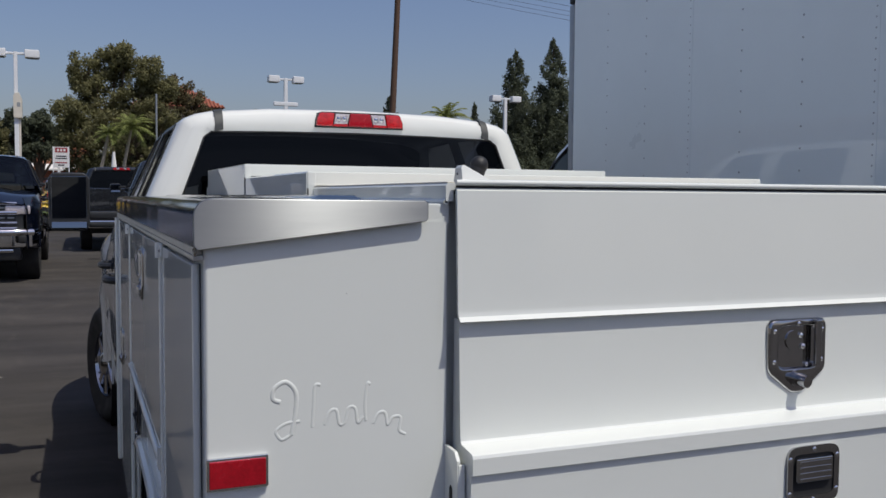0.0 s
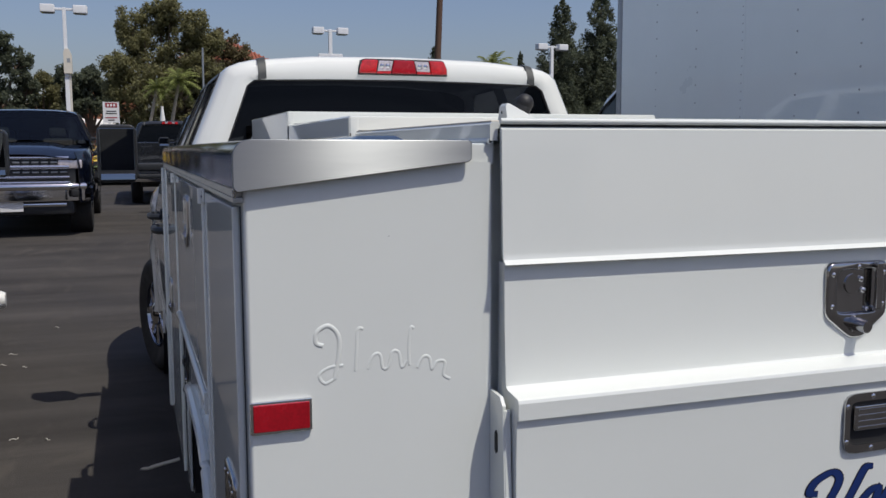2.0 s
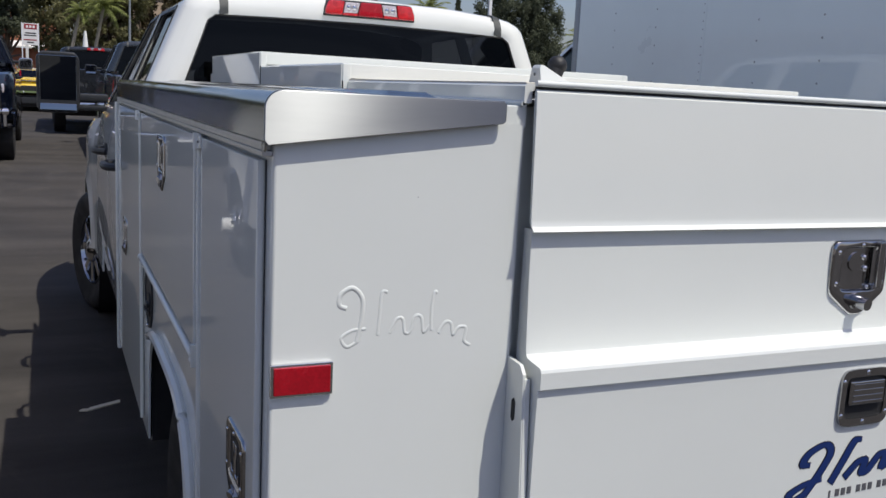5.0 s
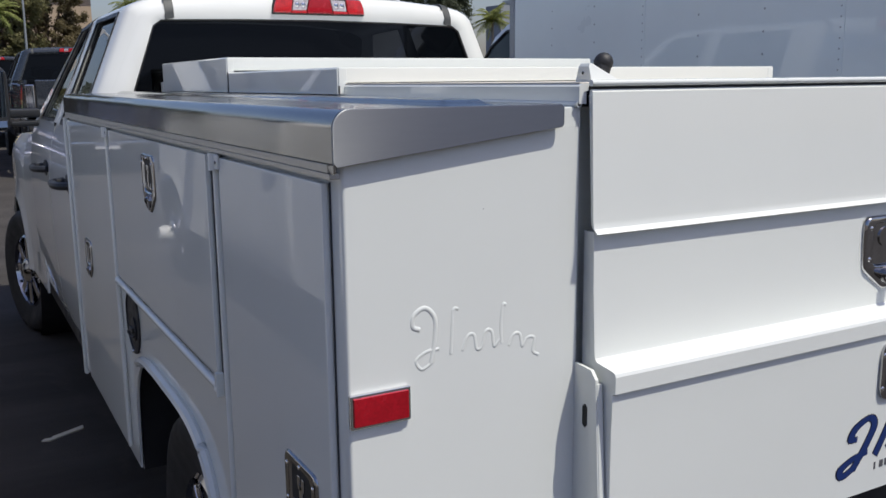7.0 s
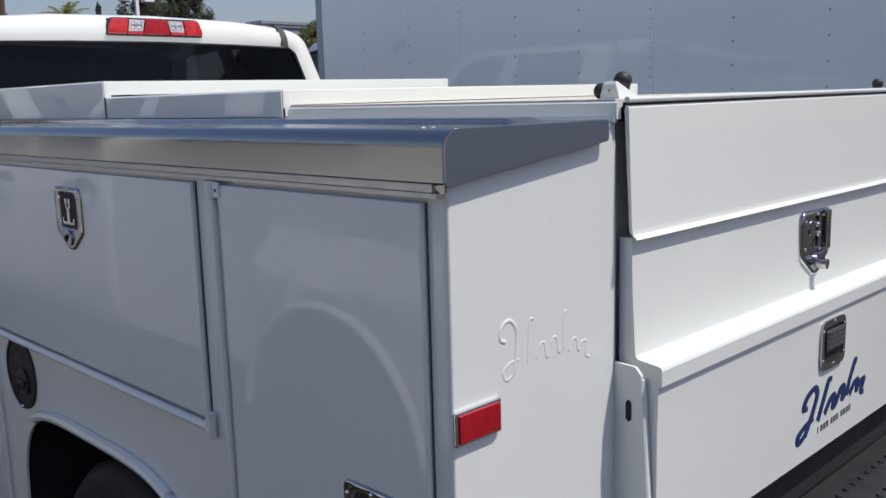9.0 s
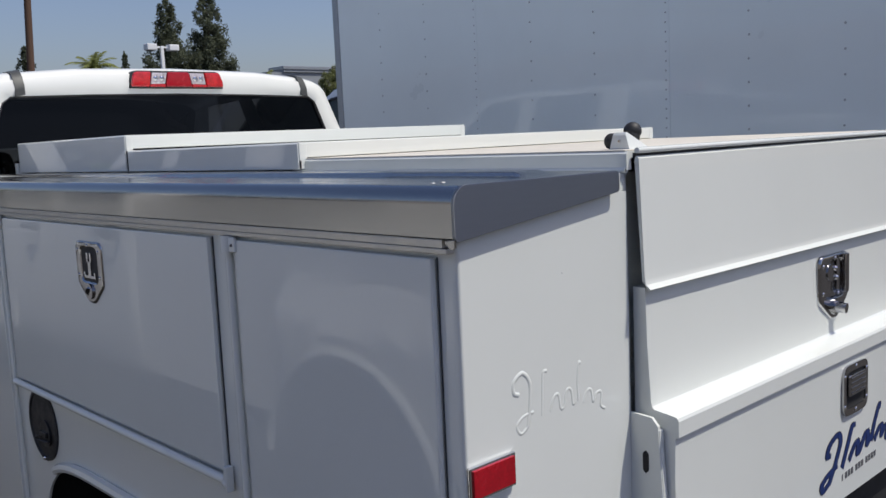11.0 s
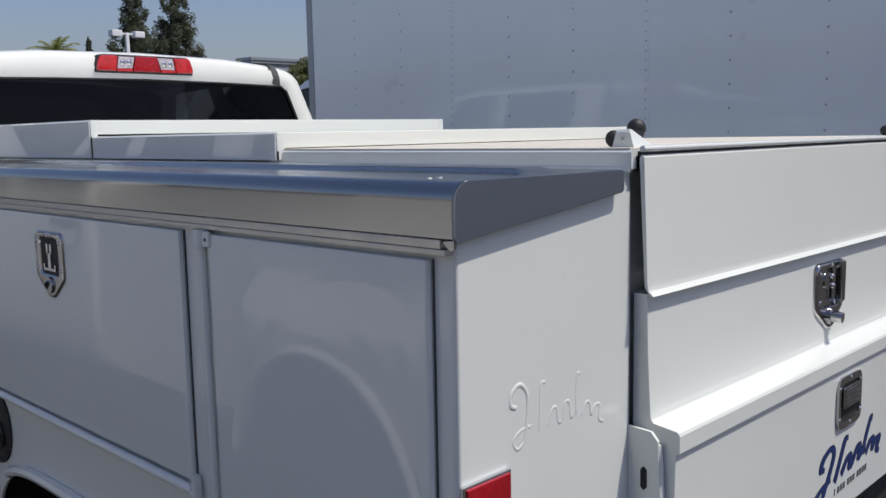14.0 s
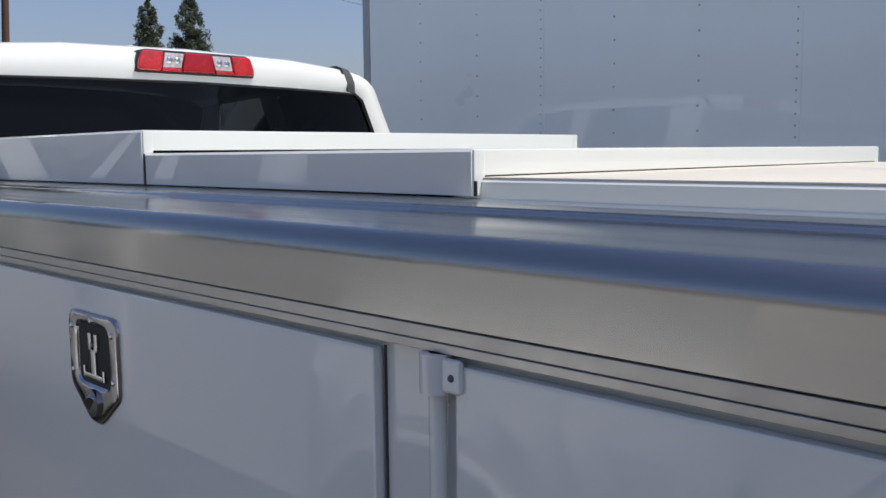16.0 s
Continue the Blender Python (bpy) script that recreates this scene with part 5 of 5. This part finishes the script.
for a, b in ((-0.25, -0.12), (-0.05, 0.08), (0.15, 0.28)):
    part("writing_bar", new_box((a, -0.046, 2.52), (b, -0.041, 2.74)), SIGNWHITE, sg)
for z, a, b, mt in ((2.08, -0.30, 0.34, BLACK_INK), (1.88, -0.36, 0.36, BLACK_INK), (1.50, -0.38, 0.38, SIGNRED), (1.28, -0.2, 0.2, BLACK_INK)):
    part("writing_bar", new_box((a, -0.04, z - 0.05), (b, -0.033, z + 0.05)), mt, sg)


# ---------------------------------------------------------------- plants
def leaf_mesh(name, centres, radii, count, size, seed, squash=1.0, droop=0.0):
    """Small leaf clumps scattered through the shells of overlapping blobs."""
    rng = np.random.default_rng(seed)
    c = np.array(centres)
    r = np.array(radii)
    pick = rng.choice(len(c), count, p=r ** 2 / (r ** 2).sum())
    d = rng.normal(size=(count, 3))
    d /= np.linalg.norm(d, axis=1)[:, None]
    f = rng.random(count) ** 0.45
    pos = c[pick] + d * (r[pick] * f)[:, None] * np.array([1, 1, squash])
    u = rng.normal(size=(count, 3))
    u /= np.linalg.norm(u, axis=1)[:, None]
    w = np.cross(u, d)
    w /= np.linalg.norm(w, axis=1)[:, None] + 1e-9
    s = size * rng.uniform(0.6, 1.3, count)[:, None]
    q = np.stack([pos - u * s, pos + w * s * 0.5, pos + u * s, pos - w * s * 0.5], 1).reshape(-1, 3)
    me = bpy.data.meshes.new(name)
    me.from_pydata([tuple(p) for p in q], [], [(4 * i, 4 * i + 1, 4 * i + 2, 4 * i + 3) for i in range(count)])
    return me


def leafy(parent, name, me, mat, label=""):
    me.materials.append(mat)
    ob = new(name, me)
    ob.parent = parent
    return tagged(ob, label)


def broad_tree(label, x, y, top, width, seed, mat, crown_low=0.28, count=9000, leaf=0.11, lobes=None):
    """Ragged crown: lobes (offset, height share, radius share), each a cluster of small leaf masses on branches."""
    rng = random.Random(seed)
    t = thing("tree", label, "tree", "trees beyond the lot", pose(x, y, slope(y)))
    h = top - slope(y)
    if not lobes:
        lobes = [(0.05, 1.0, 0.22), (-0.26, 0.90, 0.24), (0.27, 0.86, 0.24), (-0.1, 0.75, 0.30), (0.36, 0.66, 0.24), (-0.38, 0.62, 0.24), (0.1, 0.55, 0.34), (-0.2, 0.42, 0.26), (0.3, 0.42, 0.24)]
    bm = cyl(bmesh.new(), (0, 0, -0.2), (0.1, 0, h * 0.5), 0.30, 0.17, 12)
    cs, rs = [], []
    for dx, share, rr in lobes:
        R = width * rr
        zc = h * share - R * 1.05
        deep = rng.uniform(-0.22, 0.22) * width
        cyl(bm, (0.05, 0, h * 0.25), (dx * width, deep, zc), 0.13, 0.04, 7)
        for k in range(int(16 + 40 * rr / 0.2)):
            d = Vector((rng.gauss(0, 1), rng.gauss(0, 1), rng.gauss(0, 1))).normalized() * R * rng.uniform(0.45, 1.0)
            z = zc + d.z * 1.05
            if z < h * crown_low:
                continue
            cs.append((dx * width + d.x, deep + d.y, z))
            rs.append(rng.uniform(0.22, 0.55) * max(0.7, width / 8))
            if k % 5 == 0:
                cyl(bm, (dx * width, deep, zc - R * 0.3), cs[-1], 0.05, 0.015, 5)
    part("trunk", bm, BARK, t)
    leafy(t, "crown", leaf_mesh("crown", cs, rs, count, leaf, seed), mat)
    return t


def conifer(label, x, y, top, width, seed, count=7000):
    rng = random.Random(seed)
    t = thing("conifer", label, "tree", "conifers beyond the lot", pose(x, y, slope(y)))
    h = top - slope(y)
    part("trunk", cyl(bmesh.new(), (0, 0, -0.2), (0, 0, h * 0.95), 0.25, 0.03, 10), BARK, t)
    cs, rs = [(0, 0, h * 0.985), (0.02, 0, h * 0.96), (-0.03, 0, h * 0.93)], [0.10, 0.14, 0.2]
    for k in range(380):
        f = rng.random()
        z = h * (0.05 + 0.92 * f)
        wide = width / 2 * (1 - f) ** 0.62 * (0.80 + 0.22 * math.sin(z * 1.7 + seed) + rng.uniform(-0.12, 0.18))
        a = rng.random() * 2 * math.pi
        q = rng.uniform(0.08, 1.0)
        cs.append((math.cos(a) * q * wide, math.sin(a) * q * wide, z + 0.35 * q * (1 - f)))
        rs.append(max(0.16, width * 0.085 * (1.25 - f)))
    leafy(t, "crown", leaf_mesh("crown", cs, rs, count, 0.10, seed, squash=1.5), CYPRESS)
    return t


def palm_tree(label, x, y, top, seed, spread=1.6, lean=0.15):
    """Slim ringed trunk and arching fronds with many narrow leaflets."""
    rng = random.Random(seed)
    t = thing("palm_tree", label, "palm tree", "palms beyond the lot", pose(x, y, slope(y)))
    h = top - slope(y)
    crown = h - 0.50 * spread
    rings = 18
    bm = bmesh.new()
    for k in range(rings):
        f0, f1 = k / rings, (k + 1) / rings
        cyl(bm, (lean * (f0 - 1), 0, -0.1 + (crown + 0.1) * f0), (lean * (f1 - 1), 0, -0.1 + (crown + 0.1) * f1), 0.115 - 0.03 * f0, 0.100 - 0.03 * f0, 9)
    part("trunk", bm, PALMBARK, t, "slim pale trunk")
    verts, faces = [], []
    for k in range(26):
        a = 2.4 * k + rng.uniform(-0.3, 0.3)
        up = 1.35 - 1.55 * (k / 25) ** 0.8 + rng.uniform(-0.1, 0.1)
        L = spread * rng.uniform(0.85, 1.15)
        out = Vector((math.cos(a), math.sin(a), 0))
        side = Vector((-math.sin(a), math.cos(a), 0))
        n = 22
        line = [out * (L * math.cos(up * 0.8) * f) + Vector((0, 0, crown + L * (1.15 * math.sin(up) * f - 0.55 * f * f))) for f in (i / n for i in range(n + 1))]
        for i in range(1, n + 1):
            p, d = line[i], (line[i] - line[i - 1]).normalized()
            reach = 0.36 * L * (1 - 0.75 * (i / n) ** 2)
            o = len(verts)
            verts.extend([tuple(line[i - 1] - side * 0.012), tuple(line[i - 1] + side * 0.012), tuple(p + side * 0.012), tuple(p - side * 0.012)])
            faces.append((o, o + 1, o + 2, o + 3))
            for sg_ in (-1, 1):
                tip = p + side * sg_ * reach * 0.75 + d * reach * 0.6 - Vector((0, 0, reach * rng.uniform(0.2, 0.55)))
                o = len(verts)
                verts.extend([tuple(p - d * 0.022 * L), tuple(p + d * 0.022 * L), tuple(tip)])
                faces.append((o, o + 1, o + 2))
    me = bpy.data.meshes.new("fronds")
    me.from_pydata(verts, [], faces)
    leafy(t, "fronds", me, PALM)
    return t


broad_tree("large broad-leaved tree with thinning olive foliage", 2.25, 60, 11.35, 8.0, 11, LEAF, 0.06, 70000, 0.095,
           [(0.06, 1.0, 0.13), (-0.02, 0.96, 0.15), (-0.24, 0.91, 0.16), (0.24, 0.91, 0.13), (0.36, 0.80, 0.09), (-0.14, 0.80, 0.19), (0.14, 0.79, 0.18), (-0.36, 0.66, 0.14), (0.33, 0.66, 0.16), (-0.08, 0.60, 0.22), (-0.30, 0.50, 0.19), (0.15, 0.52, 0.22), (-0.1, 0.36, 0.2), (0.3, 0.40, 0.18)])
broad_tree("broad-leaved tree with rusty dry foliage", 5.95, 62, 9.75, 4.8, 12, LEAF_RUST, 0.06, 30000, 0.095)
broad_tree("dark leafy tree beyond the shops", -8.7, 70, 10.0, 4.8, 13, CYPRESS, 0.1, 26000, 0.12)
broad_tree("dark leafy tree beside the shops", -2.75, 72, 7.7, 3.5, 14, CYPRESS, 0.5, 20000, 0.12)
broad_tree("small olive-green tree beside the shops", -6.0, 72, 7.3, 2.6, 17, LEAF, 0.05, 14000, 0.11)
broad_tree("dark leafy tree beside the shops", -4.7, 74, 7.8, 2.9, 18, CYPRESS, 0.4, 16000, 0.12)
broad_tree("dark leafy tree beyond the shops", -13.5, 70, 9.6, 8.0, 15, CYPRESS, 0.1, 34000, 0.14)
broad_tree("small green tree beside the grey building", 57.0, 76, 9.7, 4.6, 16, LEAF_PALE, 0.1, 16000, 0.13)
conifer("tall dark conifer with a narrow crown", 30.5, 60, 12.8, 7.0, 21, 56000)
conifer("tall dark conifer with a narrow crown", 33.7, 60, 13.9, 7.1, 22, 60000)
conifer("small dark conifer far beyond the lot", 27.15, 60, 8.6, 1.6, 23, 4000)
conifer("bushy conifer beside the wooden pole", 21.2, 62, 9.0, 4.6, 24, 18000)
palm_tree("young palm with drooping yellowish fronds", 1.45, 50, 5.25, 31, 0.85, 0.9)
palm_tree("palm with bright feathery fronds", 2.60, 50, 5.85, 32, 1.3, 0.9)
palm_tree("palm with feathery fronds", 11.4, 62, 7.4, 35, 1.7)
palm_tree("palm with feathery fronds", 24.9, 60, 8.3, 33, 1.9)
palm_tree("palm with feathery fronds", 38.0, 60, 7.2, 36, 2.0)


def hedge(x0, x1, y, h, seed):
    cs, rs = [], []
    rng = random.Random(seed)
    n = int((x1 - x0) / 0.5)
    for k in range(n):
        cs.append((x0 + (x1 - x0) * k / n, y + rng.uniform(-0.4, 0.4), slope(y) + h * 0.5))
        rs.append(h * rng.uniform(0.45, 0.62))
    me = leaf_mesh("hedge", cs, rs, n * 120, 0.14, seed)
    me.materials.append(LEAF)
    ob = new("hedge", me)
    tagged(ob, "low clipped green hedge along the lot", "hedge", kind="stuff")


hedge(-14, 14, 56, 1.3, 41)
lawn = sheet([[(x, yy, slope(yy) + 0.03 + (0.5 if yy > 48 else 0)) for x in (-20, -5, 5, 16)] for yy in (46.5, 47.5, 49, 55)])
tagged(part("lawn_bank", lawn, GRASS), "sloping strip of lawn at the lot edge", "lawn", kind="structure")


# ---------------------------------------------------------------- far buildings
def tiled_building():
    b = thing("tiled_building", "tan stucco building with a red clay tile roof", "building", m=pose(10.8, 82, slope(82) + 0.1))
    part("wall", new_box((-6, 0, -0.6), (1.0, 10, 8.4)), STUCCO, b)
    bm = bmesh.new()
    lo = [(-6.6, -0.6, 8.25), (1.5, -0.6, 8.25), (1.5, 10.6, 8.25), (-6.6, 10.6, 8.25)]
    hi = [(-3.6, 4.5, 10.5), (-1.6, 4.5, 10.5)]
    v = [bm.verts.new(p) for p in lo + hi]
    for f in ((0, 1, 5, 4), (1, 2, 5), (2, 3, 4, 5), (3, 0, 4), (3, 2, 1, 0)):
        bm.faces.new([v[i] for i in f])
    roof = part("roof", bm, ROOFTILE, b, "red clay tile roof", smooth=0)
    for k in range(26):
        x = -6.5 + k * 0.31
        t = max(0.0, 1 - max(0, -3.6 - x) / 3.0) if x < -3.6 else max(0.0, 1 - max(0, x + 1.6) / 3.1)
        part("tile_row", cyl(bmesh.new(), (x, -0.62, 8.29), (x, -0.6 + 5.1 * t, 8.29 + 2.25 * t), 0.08, seg=6), ROOFTILE, roof)
    for x in (-4.5, -2.0):
        part("window", new_box((x, -0.05, 1.0), (x + 1.4, 0.05, 3.0), 0.02), TINT, b)


def shop_row():
    b = thing("shop_row", "terracotta shop row with pale awnings and dark shopfronts", "building", m=pose(-9, 92, slope(92)))
    part("wall", new_box((-14, 0, 0), (10, 8, 4.6)), CLAY, b)
    part("parapet", new_box((-14.2, -0.15, 4.4), (10.2, 0.2, 4.9), 0.04), STUCCO, b)
    bm = bmesh.new()
    for k, p in enumerate(((5.6, 7.55, 5.9), (7.4, 8.2, 7.5), (8.2, 9.8, 6.0))):
        box(bm, (p[0], -0.3, 0), (p[1], 3, p[2]))
    part("tower", bm, CLAY, b)
    part("arcade_beam", new_box((2.6, -2.6, 4.75), (7.4, -2.2, 5.1), 0.03), SIGNWHITE, b, "white painted arcade beam")
    for k in range(4):
        part("arcade_post", new_box((2.7 + 1.5 * k, -2.55, 0), (2.95 + 1.5 * k, -2.3, 4.75), 0.02), SIGNWHITE, b)
    for k in range(6):
        x = -12.5 + 3.7 * k
        part("shopfront", new_box((x, -0.08, 0.2), (x + 2.6, 0.02, 2.6), 0.02), TINT, b)
        part("awning", prism([(-0.05, 3.4), (-1.1, 2.75), (-1.1, 2.6), (-0.05, 2.65)], "x", x - 0.2, x + 2.8), SIGNWHITE, b, "pale cloth awning")


def grey_building():
    b = thing("grey_building", "long grey flat-roofed commercial building", "building", m=pose(61.2, 95, slope(95)))
    part("wall", new_box((0, 0, 0), (34, 3.5, 9.45)), GREYWALL, b)
    part("parapet", new_box((2.3, -0.2, 9.45), (34, 3, 9.8), 0.05), GREYWALL, b)
    part("roof_edge", new_box((2.2, -0.3, 9.8), (34.2, 3.1, 10.2), 0.03), BOXTRIM, b)
    for k in range(7):
        part("window", new_box((2 + 4.4 * k, -0.05, 4.8), (5 + 4.4 * k, 0.05, 6.6), 0.02), TINT, b)


tiled_building()
shop_row()
grey_building()
um = thing("patio_umbrella", "closed white patio umbrella on a pole", "umbrella", m=pose(1.65, 49, slope(49)))
part("pole", cyl(bmesh.new(), (0, 0, 0), (0, 0, 3.1), 0.05, seg=10), LAMPWHITE, um)
part("canopy", cyl(bmesh.new(), (0, 0, 1.9), (0, 0, 3.2), 0.2, 0.06, 14), SIGNWHITE, um)

# ---------------------------------------------------------------- litter on the asphalt
rng = random.Random(9)
for x, yy, L, bend in ((-1.01, 6.1, 0.06, 0.5), (-1.04, 5.8, 0.04, 0.2), (-0.76, 6.95, 0.03, 0.1), (-0.77, 3.97, 0.055, 0.9), (-0.605, 3.91, 0.025, 0.4), (-0.89, 5.7, 0.03, 0.2), (-1.17, 6.0, 0.035, 0.0)):
    turn = rng.uniform(-40, 40)
    curl = [(L * (t / 6 - 0.5), bend * L * (t / 6 - 0.35) ** 2, 0.004 + 0.006 * math.sin(t)) for t in range(7)]
    bm = tube(curl, 0.0028, seg=5)
    bmesh.ops.transform(bm, matrix=pose(x, yy, slope(yy), 0, 0, turn), verts=bm.verts[:])
    tagged(part("litter", bm, LITTER), "small curled pale scrap lying on the asphalt", "litter", "scraps of litter")
# thin flat pale tan strip beside the truck
bm = prism([(-0.140, 3.262), (-0.125, 3.285), (-0.095, 3.283), (-0.090, 3.298), (0.052, 3.376), (0.050, 3.335), (-0.105, 3.250)], "z", 0.0, 0.006, 0.001)
tagged(part("pale_strip", bm, PALE_TAN), "flat pale tan strip on the asphalt", "cardboard")

# ---------------------------------------------------------------- unseen hall added behind, for reflections
unseen_hall = thing("unseen_showroom", "unseen grey showroom with tall dark glass, added for reflections", "building", m=pose(-16, -44, 0))
part("wall", new_box((0, -10, 0), (40, 0, 5.0)), GREYWALL, unseen_hall)
part("fascia", new_box((-0.3, -0.2, 4.3), (40.3, 0.5, 5.1), 0.05), SIGNWHITE, unseen_hall)
for k in range(12):
    part("window", new_box((0.4 + 3.27 * k, -0.05, 0.2), (3.57 + 3.27 * k, 0.05, 4.2), 0.02), NAVY, unseen_hall)

# unseen tan wall added on the open side: blocks sky, bounces warm light
sky_block = tagged(part("sky_block_wall", new_box((-9.6, -30, 0), (-9.0, 20, 3.3), 0.05), WALL_TAN), "unseen plain tan wall added to block sky light", "wall", kind="structure")
